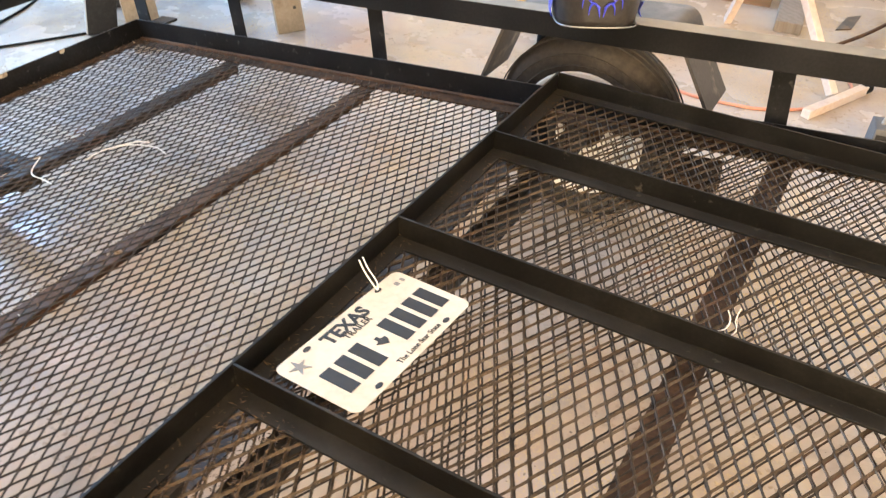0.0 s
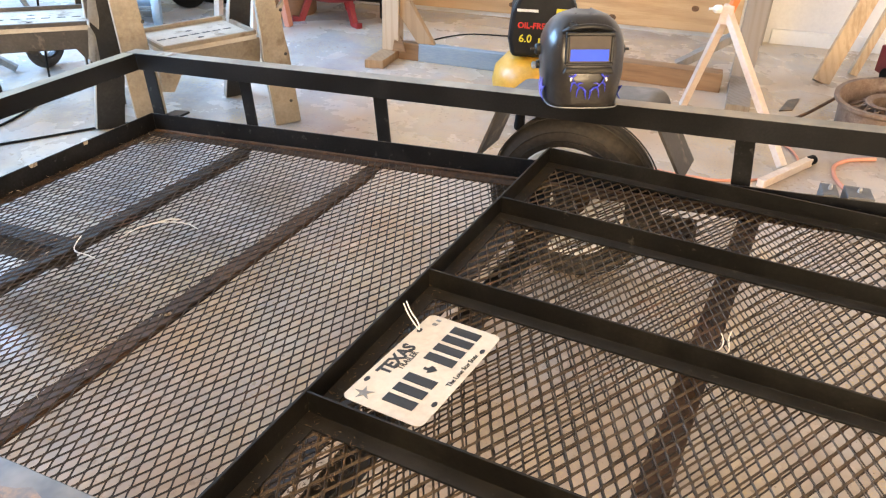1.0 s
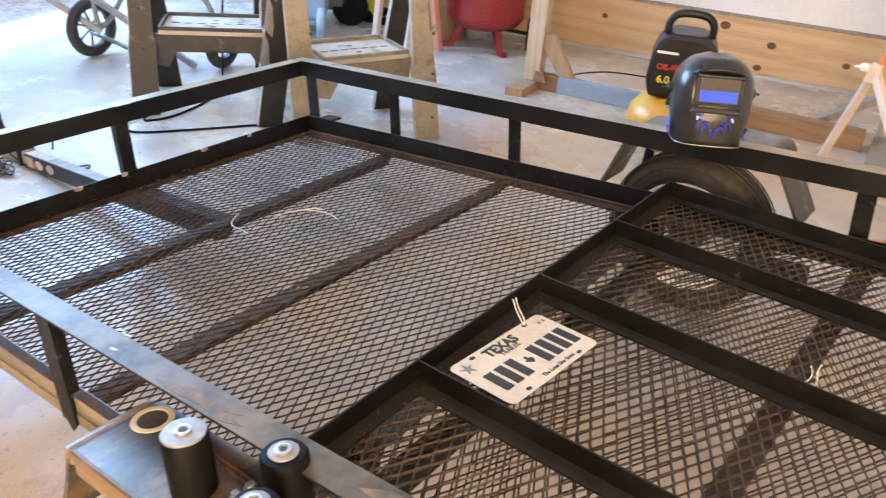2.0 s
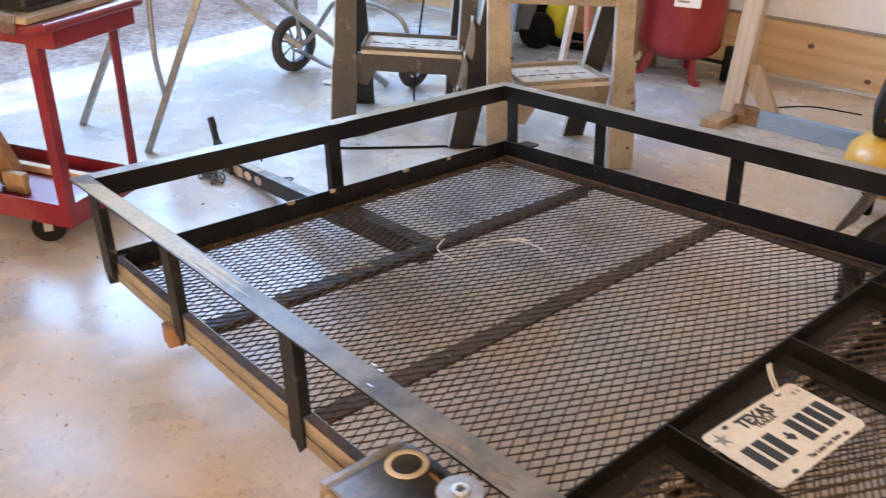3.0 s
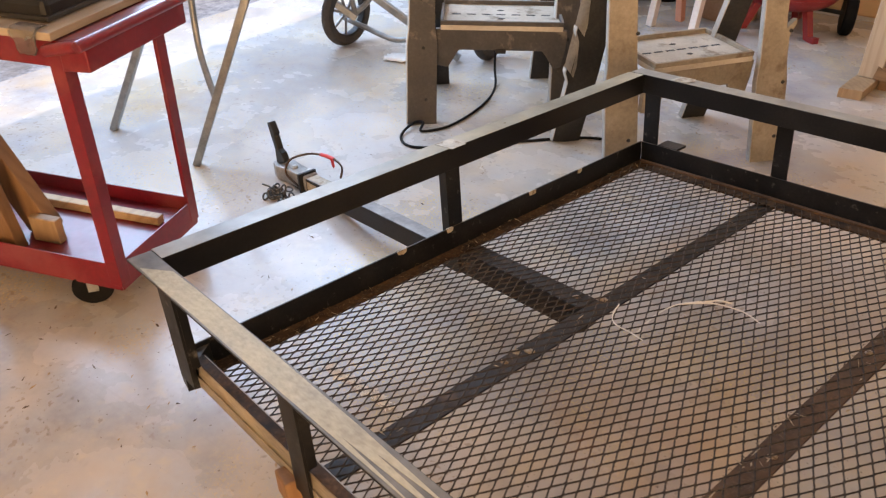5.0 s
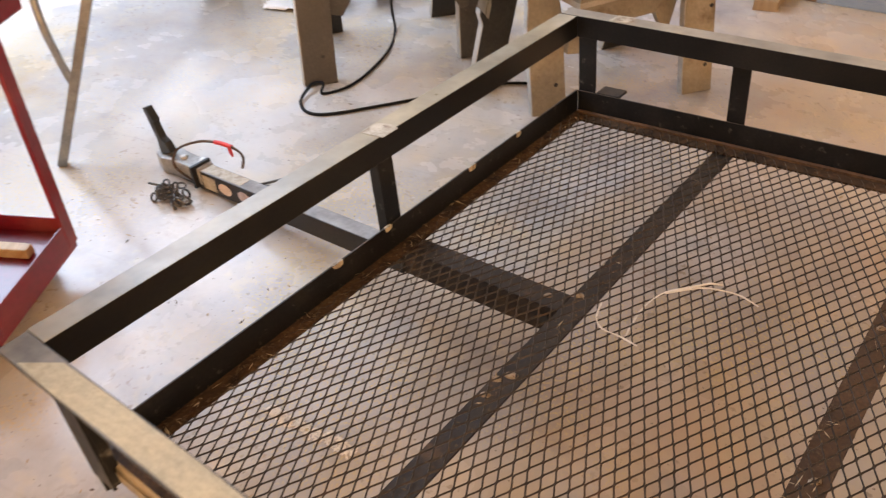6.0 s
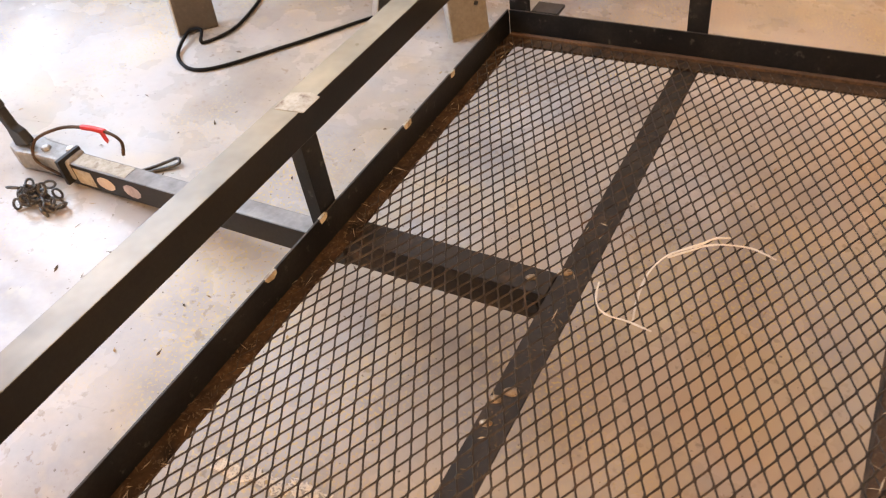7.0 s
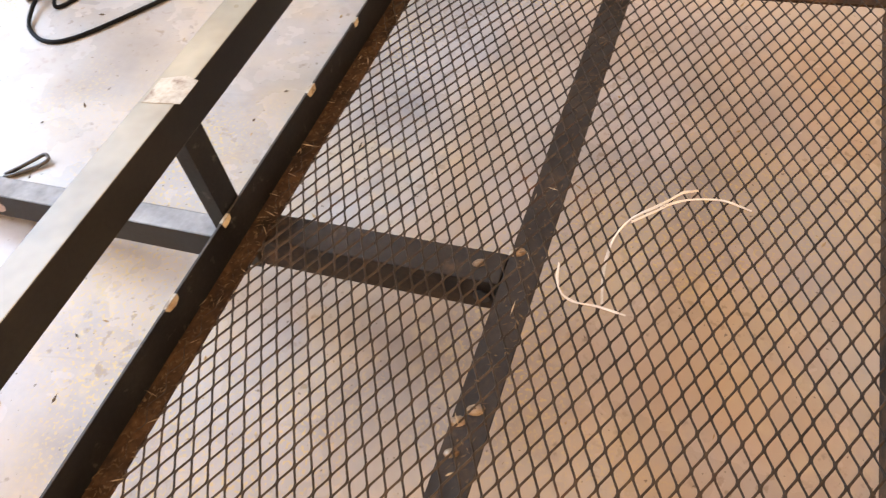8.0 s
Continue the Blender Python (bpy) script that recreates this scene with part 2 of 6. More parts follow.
M = {
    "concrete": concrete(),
    "gravel": surface("gravel_drive", [(0.13, 0.135, 0.145), (0.27, 0.275, 0.285), (0.42, 0.42, 0.425)], (0.85, 0.95), 0, 5.0, 26.0, 1.0,
                      stains=(0.17, 0.155, 0.14), stain_scale=1.7, stain_amount=0.25, fine_mix=0.6, distance=0.02),
    "black": surface("worn_black_paint", [(0.0038, 0.0040, 0.0046), (0.008, 0.0082, 0.009), (0.017, 0.017, 0.0175)], (0.32, 0.55), 0.0, 9.0, 120.0, 0.12,
                     stains=(0.09, 0.088, 0.085), stain_scale=38.0, stain_amount=0.02, dust_sheen=(0.16, 0.13, 0.10), dust_sheen_amount=0.4, specular=0.25),
    # the top dust also carries reflected door and ceiling light as colour
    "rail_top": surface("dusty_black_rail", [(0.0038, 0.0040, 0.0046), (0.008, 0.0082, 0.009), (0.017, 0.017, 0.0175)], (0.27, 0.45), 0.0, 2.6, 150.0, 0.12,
                        dust_sheen=(0.42, 0.375, 0.295), dust_sheen_amount=0.92, specular=0.25),
    "mesh": surface("rusty_expanded_steel", [(0.014, 0.010, 0.0075), (0.032, 0.023, 0.017), (0.075, 0.053, 0.038)], (0.36, 0.52), 0.0, 14.0, 160.0, 0.2,
                    stains=(0.10, 0.045, 0.02), stain_scale=3.0, stain_amount=0.10, dust_sheen=(0.18, 0.14, 0.10), dust_sheen_amount=0.2, specular=0.3),
    "under_bar": surface("rust_dark_bar", [(0.010, 0.008, 0.0065), (0.022, 0.016, 0.012), (0.05, 0.033, 0.022)], (0.45, 0.7), 0.0, 10.0, 120.0, 0.25,
                         stains=(0.11, 0.058, 0.028), stain_scale=16.0, stain_amount=0.12, dust_sheen=(0.10, 0.08, 0.06), dust_sheen_amount=0.3, specular=0.3),
    "weld": surface("rusty_weld_bead", [(0.16, 0.09, 0.045), (0.34, 0.24, 0.15), (0.55, 0.46, 0.36)], (0.3, 0.5), 0.4, 60.0, 200.0, 0.4),
    "straw": surface("pale_splinters", [(0.34, 0.25, 0.15), (0.50, 0.40, 0.27)], (0.7, 0.9), 0, 40.0, 160.0, 0.2),
    # paler copy of the mesh steel: dust and warm highlights put into the colour
    "ramp_mesh": surface("lit_dusty_expanded_steel", [(0.030, 0.021, 0.014), (0.075, 0.053, 0.034), (0.17, 0.125, 0.085)], (0.32, 0.5), 0.45, 14.0, 160.0, 0.2,
                         stains=(0.13, 0.058, 0.028), stain_scale=3.0, stain_amount=0.16, dust_sheen=(0.22, 0.17, 0.11), dust_sheen_amount=0.4, specular=0.35),
    "ramp_bar": surface("dusty_black_bar", [(0.003, 0.003, 0.003), (0.007, 0.0066, 0.0058), (0.016, 0.0145, 0.012)], (0.3, 0.5), 0.0, 7.0, 120.0, 0.14,
                        stains=(0.12, 0.105, 0.08), stain_scale=26.0, stain_amount=-0.08, dust_sheen=(0.10, 0.086, 0.066), dust_sheen_amount=0.22, specular=0.2),
    "rust": surface("rusty_steel", [(0.035, 0.022, 0.014), (0.09, 0.05, 0.028), (0.20, 0.105, 0.052)], (0.6, 0.85), 0.1, 12.0, 140.0, 0.4,
                    stains=(0.02, 0.015, 0.012), stain_scale=6.0, stain_amount=0.35, dust_sheen=(0.17, 0.10, 0.06), dust_sheen_amount=0.4, specular=0.25),
    "fender": surface("scuffed_dark_steel", [(0.010, 0.011, 0.014), (0.030, 0.031, 0.034), (0.11, 0.105, 0.10)], (0.3, 0.5), 0.3, 6.0, 90.0, 0.12, stretch=(1, 0.6, 1),
                      stains=(0.26, 0.165, 0.095), stain_scale=9.0, stain_amount=0.42, dust_sheen=(0.30, 0.27, 0.23), dust_sheen_amount=0.35, dust_sheen_low=0.0),
    "cap": surface("dull_zinc_cap", [(0.22, 0.21, 0.195), (0.32, 0.305, 0.285), (0.42, 0.405, 0.38)], (0.4, 0.55), 0.4, 20.0, 120.0, 0.08),
    # pale top tone: dust and the sky's reflection painted together
    "tongue": surface("dull_charcoal_paint", [(0.014, 0.012, 0.011), (0.022, 0.019, 0.017), (0.034, 0.03, 0.026)], (0.35, 0.55), 0.0, 8.0, 120.0, 0.1,
                      stains=(0.10, 0.05, 0.03), stain_scale=7.0, stain_amount=0.1, dust_sheen=(0.46, 0.44, 0.41), dust_sheen_amount=0.75, specular=0.25),
    "bare": surface("bare_ground_steel", [(0.42, 0.40, 0.37), (0.60, 0.58, 0.55), (0.72, 0.70, 0.67)], (0.3, 0.5), 0.85, 20.0, 160.0, 0.1),
    "cream": surface("old_cream_paint", [(0.28, 0.22, 0.15), (0.45, 0.39, 0.29), (0.58, 0.53, 0.43)], (0.5, 0.7), 0, 25.0, 120.0, 0.2,
                     stains=(0.2, 0.13, 0.08), stain_scale=30.0, stain_amount=0.25),
    "galv": surface("galvanised_steel", [(0.20, 0.205, 0.205), (0.29, 0.295, 0.29), (0.36, 0.365, 0.36)], (0.35, 0.5), 0.75, 25.0, 120.0, 0.06),
    "rubber": surface("black_rubber", [(0.003, 0.003, 0.003), (0.006, 0.0057, 0.0055), (0.012, 0.011, 0.010)], (0.5, 0.7), 0, 14.0, 120.0, 0.15, specular=0.12),
    "tyre": surface("dusty_tyre_rubber", [(0.014, 0.012, 0.011), (0.035, 0.030, 0.025), (0.07, 0.058, 0.046)], (0.65, 0.85), 0, 6.0, 70.0, 0.3),
    "white": surface("off_white_paint", [(0.70, 0.69, 0.66), (0.78, 0.77, 0.74), (0.82, 0.81, 0.79)], (0.45, 0.6), 0, 3.0, 60.0, 0.06),
    "wall": surface("painted_wall_panel", [(0.62, 0.61, 0.60), (0.69, 0.68, 0.665), (0.74, 0.73, 0.715)], (0.6, 0.75), 0, 1.5, 60.0, 0.05,
                    stains=(0.55, 0.53, 0.5), stain_scale=2.0, stain_amount=0.15),
    "ceiling": surface("pale_bounce_ceiling", [(0.74, 0.71, 0.66), (0.80, 0.77, 0.72)], (0.7, 0.85), 0, 2.0, 30.0, 0.05),
    "red": surface("red_enamel", [(0.115, 0.004, 0.009), (0.17, 0.006, 0.013), (0.21, 0.012, 0.02)], (0.28, 0.45), 0, 4.0, 70.0, 0.05,
                   stains=(0.22, 0.035, 0.035), stain_scale=5.0, stain_amount=0.3, coat=0.2),
    "tank_red": surface("red_tank_paint", [(0.18, 0.007, 0.008), (0.24, 0.013, 0.013), (0.29, 0.03, 0.027)], (0.35, 0.55), 0, 3.0, 60.0, 0.05, coat=0.2),
    "yellow": surface("yellow_tank_paint", [(0.62, 0.30, 0.02), (0.75, 0.38, 0.03), (0.80, 0.48, 0.10)], (0.3, 0.45), 0, 5.0, 60.0, 0.04, coat=0.3),
    "plastic": surface("black_plastic", [(0.008, 0.008, 0.0085), (0.012, 0.012, 0.0125), (0.02, 0.0195, 0.019)], (0.35, 0.5), 0, 12.0, 150.0, 0.06, specular=0.35),
    "tan": surface("tan_plastic", [(0.20, 0.165, 0.12), (0.275, 0.23, 0.17), (0.35, 0.30, 0.23)], (0.45, 0.65), 0, 6.0, 80.0, 0.1,
                   stains=(0.16, 0.11, 0.07), stain_scale=8.0, stain_amount=0.2, dust_sheen=(0.45, 0.38, 0.28), dust_sheen_amount=0.4),
    "taupe": surface("weathered_taupe_plastic", [(0.040, 0.036, 0.033), (0.060, 0.054, 0.049), (0.092, 0.083, 0.075)], (0.5, 0.7), 0, 7.0, 90.0, 0.1,
                     stains=(0.24, 0.20, 0.16), stain_scale=10.0, stain_amount=0.12, dust_sheen=(0.36, 0.33, 0.29), dust_sheen_amount=0.5),
    "charcoal": surface("charcoal_plastic", [(0.016, 0.015, 0.014), (0.026, 0.0245, 0.0225), (0.045, 0.042, 0.038)], (0.45, 0.65), 0, 7.0, 90.0, 0.1, specular=0.3),
    "blue_bin": surface("light_blue_plastic", [(0.27, 0.36, 0.46), (0.34, 0.44, 0.55), (0.38, 0.48, 0.58)], (0.45, 0.6), 0, 5.0, 60.0, 0.05),
    "grey_bin": surface("grey_plastic", [(0.10, 0.10, 0.10), (0.15, 0.15, 0.148)], (0.5, 0.65), 0, 5.0, 60.0, 0.05),
    "blue_lens": surface("blue_filter_glass", [(0.02, 0.075, 0.82), (0.03, 0.10, 0.92)], (0.35, 0.4), 0.0, 2.0, 20.0, 0.0, specular=0.2),
    "blue_flame": surface("blue_flame_print", [(0.015, 0.02, 0.40), (0.06, 0.08, 0.85)], (0.25, 0.35), 0.0, 30.0, 80.0, 0.0, coat=0.5),
    "helmet": surface("glossy_dark_shell", [(0.012, 0.011, 0.0105), (0.022, 0.020, 0.019), (0.038, 0.035, 0.032)], (0.26, 0.36), 0.0, 6.0, 90.0, 0.03, coat=0.2, specular=0.45),
    "plate": surface("cream_plate_enamel", [(0.60, 0.50, 0.36), (0.69, 0.60, 0.45), (0.74, 0.66, 0.52)], (0.35, 0.5), 0, 6.0, 80.0, 0.03,
                     stains=(0.60, 0.50, 0.36), stain_scale=7.0, stain_amount=0.2),
    "ink": surface("black_ink", [(0.015, 0.015, 0.015), (0.03, 0.028, 0.026)], (0.4, 0.6), 0, 30.0, 90.0, 0.0),
    "grey_ink": surface("grey_ink", [(0.20, 0.19, 0.17), (0.3, 0.28, 0.25)], (0.4, 0.6), 0, 30.0, 90.0, 0.0),
    "yellow_ink": surface("yellow_ink", [(0.70, 0.62, 0.02), (0.8, 0.72, 0.05)], (0.4, 0.6), 0, 30.0, 90.0, 0.0),
    "red_ink": surface("red_ink", [(0.6, 0.02, 0.02), (0.7, 0.04, 0.03)], (0.4, 0.6), 0, 30.0, 90.0, 0.0),
    "white_ink": surface("white_ink", [(0.75, 0.75, 0.73), (0.8, 0.8, 0.78)], (0.4, 0.6), 0, 30.0, 90.0, 0.0),
    "twine": surface("frayed_white_twine", [(0.68, 0.62, 0.52), (0.82, 0.77, 0.68)], (0.8, 0.9), 0, 60.0, 300.0, 0.3),
    "orange": surface("orange_paint", [(0.62, 0.16, 0.03), (0.72, 0.22, 0.05)], (0.35, 0.5), 0, 8.0, 60.0, 0.05),
    "pink": surface("pale_pink_orange_paint", [(0.58, 0.43, 0.33), (0.68, 0.55, 0.45), (0.74, 0.65, 0.56)], (0.4, 0.55), 0, 5.0, 60.0, 0.05),
    "old_sticker": surface("faded_paper_sticker", [(0.36, 0.27, 0.27), (0.50, 0.42, 0.42), (0.58, 0.52, 0.52)], (0.5, 0.7), 0, 30.0, 90.0, 0.05),
    "chain": surface("dull_chain_steel", [(0.05, 0.047, 0.044), (0.09, 0.085, 0.08), (0.16, 0.15, 0.14)], (0.35, 0.5), 0.7, 30.0, 120.0, 0.1),
    "pale_edge": surface("pale_left_edge", [(0.30, 0.28, 0.25), (0.42, 0.40, 0.36), (0.50, 0.48, 0.44)], (0.5, 0.7), 0, 12.0, 90.0, 0.1),
    "tray": surface("dusty_pale_tray", [(0.42, 0.36, 0.28), (0.51, 0.455, 0.37), (0.60, 0.545, 0.46)], (0.5, 0.7), 0, 9.0, 90.0, 0.1, stains=(0.22, 0.17, 0.12), stain_scale=11.0, stain_amount=0.2),
    "smoke": surface("smoky_lens", [(0.060, 0.050, 0.046), (0.085, 0.072, 0.066)], (0.45, 0.5), 0, 3.0, 40.0, 0.0, specular=0.2),
    "lumber": wood("brown_lumber", (0.40, 0.27, 0.155), (0.29, 0.185, 0.10), along="Z"),
    # pale top tone: dust plus the doorway's glare, painted in
    "front_rail": surface("glare_topped_front_rail", [(0.0035, 0.0035, 0.0038), (0.007, 0.0068, 0.007), (0.014, 0.0135, 0.0125)], (0.26, 0.42), 0.0, 2.4, 150.0, 0.1,
                          dust_sheen=(0.45, 0.395, 0.28), dust_sheen_amount=0.88, dust_sheen_low=0.3, specular=0.4),
    # grey top tone holds dust and some painted sheen
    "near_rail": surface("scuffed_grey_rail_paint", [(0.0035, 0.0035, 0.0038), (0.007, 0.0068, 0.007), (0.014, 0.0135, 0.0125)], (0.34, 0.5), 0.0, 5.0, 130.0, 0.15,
                         dust_sheen=(0.27, 0.24, 0.185), dust_sheen_amount=0.85, dust_sheen_low=0.2, specular=0.22),
    # cream paint, brightened by a painted glancing reflection of the door
    "rail_cream": surface("cream_paint_with_glare", [(0.26, 0.23, 0.155), (0.42, 0.37, 0.25), (0.56, 0.50, 0.34)], (0.42, 0.6), 0.0, 9.0, 120.0, 0.1, stretch=(0.5, 1, 1), specular=0.18),
    "rail_rust": surface("orange_rail_rust", [(0.12, 0.108, 0.088), (0.19, 0.15, 0.11), (0.34, 0.215, 0.115)], (0.4, 0.6), 0.0, 40.0, 120.0, 0.2, specular=0.2),
    "rim_rust": surface("dusty_rusty_rim", [(0.13, 0.085, 0.06), (0.21, 0.145, 0.105), (0.31, 0.235, 0.18)], (0.55, 0.75), 0.2, 9.0, 110.0, 0.2, stains=(0.10, 0.05, 0.03), stain_scale=7.0, stain_amount=0.3),
    "salmon": surface("salmon_paint", [(0.60, 0.24, 0.15), (0.68, 0.32, 0.21)], (0.4, 0.55), 0, 5.0, 60.0, 0.05),
    "rusty_flat": surface("rust_brown_flange", [(0.028, 0.016, 0.009), (0.06, 0.033, 0.017), (0.12, 0.065, 0.032)], (0.65, 0.9), 0.05, 16.0, 120.0, 0.5,
                          stains=(0.02, 0.014, 0.010), stain_scale=9.0, stain_amount=0.35, specular=0.2),
    # the tan paints the floor's reflection; the rust patches are its own
    "side_steel": surface("floor_tinted_side_steel", [(0.10, 0.085, 0.066), (0.24, 0.20, 0.15), (0.42, 0.36, 0.27)], (0.4, 0.55), 0.1, 6.0, 110.0, 0.1, stretch=(0.3, 2, 2),
                          stains=(0.22, 0.13, 0.07), stain_scale=4.0, stain_amount=0.3),
    "leaf": surface("dry_leaf_litter", [(0.045, 0.026, 0.014), (0.095, 0.058, 0.03), (0.18, 0.12, 0.065)], (0.8, 0.95), 0, 40.0, 160.0, 0.3),
    "chip": surface("wood_chip", [(0.34, 0.22, 0.11), (0.48, 0.34, 0.19)], (0.75, 0.9), 0, 40.0, 160.0, 0.2),
    "clear": surface("cloudy_plastic_film", [(0.62, 0.60, 0.58), (0.80, 0.78, 0.76)], (0.12, 0.3), 0, 20.0, 60.0, 0.3),
    "pine": wood("pine_board", (0.62, 0.44, 0.25), (0.50, 0.33, 0.17)),
    "pine_z": wood("pine_post", (0.56, 0.43, 0.28), (0.44, 0.31, 0.18), along="Z"),
    "ply": wood("plywood_board", (0.54, 0.37, 0.20), (0.45, 0.29, 0.14), ring=6.0),
    "old_ply": wood("dusty_plywood", (0.40, 0.32, 0.235), (0.31, 0.24, 0.165), ring=6.0),
    "pale_post": wood("pale_rough_post", (0.50, 0.39, 0.275), (0.38, 0.285, 0.19), along="Z"),
    "oak": wood("orange_brown_lumber", (0.22, 0.118, 0.054), (0.15, 0.078, 0.034), along="Z"),
    "oak_x": wood("brown_beam", (0.25, 0.145, 0.072), (0.17, 0.095, 0.045)),
    "grey_wood": wood("weathered_grey_lumber", (0.25, 0.215, 0.18), (0.17, 0.145, 0.12), along="Z"),
    "blue_wood": surface("faded_blue_painted_beam", [(0.17, 0.23, 0.30), (0.24, 0.31, 0.39), (0.32, 0.38, 0.43)], (0.55, 0.7), 0, 5.0, 70.0, 0.15, stretch=(0.4, 2, 2)),
    "knot": surface("dark_knot", [(0.07, 0.035, 0.015), (0.16, 0.08, 0.035)], (0.6, 0.75), 0, 60.0, 120.0, 0.0),
}
for socket, value in (("Transmission Weight", 0.92), ("IOR", 1.25)):
    M["clear"].node_tree.nodes["Principled BSDF"].inputs[socket].default_value = value


# ---------------------------------------------------------------- builders
def thing(name, m, label, category, group="", kind=""):
    ob = new(name)
    ob.empty_display_size = 0.1
    ob.matrix_world = m
    return tagged(ob, label, category, group, kind)


def part(name, bm, material, parent=None, label="", bevel=0.0, smooth=None):
    mesh = bpy.data.meshes.new(name)
    bmesh.ops.recalc_face_normals(bm, faces=bm.faces)
    bm.to_mesh(mesh)
    bm.free()
    mesh.materials.append(material if not isinstance(material, str) else M[material])
    ob = new(name, mesh)
    if parent:
        ob.parent = parent
    if bevel:
        b = ob.modifiers.new("edge", "BEVEL")
        b.width, b.segments, b.limit_method, b.angle_limit = bevel, 2, "ANGLE", radians(40)
    if smooth is not None:
        mesh.shade_smooth()
        mesh.set_sharp_from_angle(angle=radians(smooth))
    if label:
        ob["label"] = label
    return ob


def box(bm, x0, x1, y0, y1, z0, z1, m=None):
    vs = [Vector((x, y, z)) for x in (x0, x1) for y in (y0, y1) for z in (z0, z1)]
    vs = [bm.verts.new(m @ v if m else v) for v in vs]
    for q in ((0, 1, 3, 2), (4, 6, 7, 5), (0, 4, 5, 1), (2, 3, 7, 6), (0, 2, 6, 4), (1, 5, 7, 3)):
        bm.faces.new([vs[i] for i in q])
    return bm


def B(*a, m=None):
    return box(bmesh.new(), *a, m=m)


def prism(bm, outline, z0, z1, m=None):
    """A flat outline (x, y) drawn out from z0 to z1."""
    low = [bm.verts.new((m @ Vector((x, y, z0))) if m else (x, y, z0)) for x, y in outline]
    top = [bm.verts.new((m @ Vector((x, y, z1))) if m else (x, y, z1)) for x, y in outline]
    bm.faces.new(low[::-1]), bm.faces.new(top)
    for i in range(len(low)):
        j = (i + 1) % len(low)
        bm.faces.new((low[i], low[j], top[j], top[i]))
    return bm


def lathe(bm, profile, seg=32, m=None, a0=0.0, a1=360.0):
    """(r, z) pairs turned round z."""
    full = a1 - a0 >= 360
    n = seg if full else seg + 1
    rings = []
    for r, z in profile:
        ring = []
        for k in range(n):
            a = radians(a0 + (a1 - a0) * k / seg)
            v = Vector((r * math.cos(a), r * math.sin(a), z))
            ring.append(bm.verts.new(m @ v if m else v))
        rings.append(ring)
    for lo, hi in zip(rings, rings[1:]):
        for k in range(seg):
            j = (k + 1) % n
            bm.faces.new((lo[k], lo[j], hi[j], hi[k]))
    if full and tuple(profile[0]) != tuple(profile[-1]):
        for ring, flip in ((rings[0], True), (rings[-1], False)):
            bm.faces.new(ring[::-1] if flip else ring)
    return bm


def tube(bm, path, r, seg=8, closed=False, square=False, r2=None):
    """A round or square bar along a path."""
    pts = [Vector(p) for p in path]
    seg = 4 if square else seg
    rings, up = [], Vector((0, 0, 1))
    for i, p in enumerate(pts):
        d = (pts[min(i + 1, len(pts) - 1)] - pts[max(i - 1, 0)]).normalized()
        if abs(d.dot(up)) > 0.97:
            up = Vector((1, 0, 0))
        side = d.cross(up).normalized()
        upv = side.cross(d).normalized()
        k = r if r2 is None else r + (r2 - r) * i / (len(pts) - 1)
        off = math.pi / 4 if square else 0
        k2 = k * math.sqrt(2) if square else k
        rings.append([bm.verts.new(p + side * k2 * math.cos(off + 2 * math.pi * s / seg) + upv * k2 * math.sin(off + 2 * math.pi * s / seg)) for s in range(seg)])
        up = upv
    for lo, hi in zip(rings, rings[1:]):
        for s in range(seg):
            bm.faces.new((lo[s], lo[(s + 1) % seg], hi[(s + 1) % seg], hi[s]))
    bm.faces.new(rings[0][::-1]), bm.faces.new(rings[-1])
    return bm


def smooth_path(points, steps=6):
    """Points joined by a Catmull-Rom curve."""
    p = [Vector(q) for q in points]
    p = [p[0] * 2 - p[1]] + p + [p[-1] * 2 - p[-2]]
    out = []
    for i in range(1, len(p) - 2):
        for k in range(steps):
            t = k / steps
            a, b, c, d = p[i - 1], p[i], p[i + 1], p[i + 2]
            out.append(0.5 * (2 * b + (c - a) * t + (2 * a - 5 * b + 4 * c - d) * t * t + (3 * b - a - 3 * c + d) * t ** 3))
    return out + [p[-2]]


def between(a, b, roll=0.0):
    """A pose at a whose z runs to b, and the length."""
    a, b = Vector(a), Vector(b)
    q = (b - a).to_track_quat("Z", "Y").to_matrix().to_4x4()
    return Matrix.Translation(a) @ q @ pose(0, 0, 0, 0, 0, roll), (b - a).length


def letters(name, text, size, m, material, parent, depth=0.0006, bold=0.0, label=""):
    """Raised lettering in the built-in font, as a mesh."""
    c = bpy.data.curves.new(name, "FONT")
    c.body, c.size, c.extrude, c.offset, c.align_x, c.align_y, c.resolution_u = text, size, depth, bold, "CENTER", "CENTER", 3
    tmp = new("lettering_source", c)
    bpy.context.view_layer.update()
    mesh = bpy.data.meshes.new_from_object(tmp.evaluated_get(bpy.context.evaluated_depsgraph_get()))
    bpy.data.objects.remove(tmp)
    bpy.data.curves.remove(c)
    mesh.materials.clear()
    mesh.materials.append(M[material])
    ob = new(name, mesh)
    ob.parent = parent
    ob.matrix_local = m
    if label:
        ob["label"] = label
    return ob


def axes(o, ex, ey, ez):
    """A frame with its origin at o and those three directions."""
    return Matrix(((ex[0], ey[0], ez[0], o[0]), (ex[1], ey[1], ez[1], o[1]), (ex[2], ey[2], ez[2], o[2]), (0, 0, 0, 1)))


def angle_bar(bm, o, w, h, t, along, ex, ey, length):
    """Angle iron: legs w along ex and h along ey, t thick, drawn along a direction."""
    return prism(bm, [(0, 0), (w, 0), (w, t), (t, t), (t, h), (0, h)], 0, length, axes(o, ex, ey, along))


X, Y, Z = (1, 0, 0), (0, 1, 0), (0, 0, 1)
NX, NY, NZ = (-1, 0, 0), (0, -1, 0), (0, 0, -1)

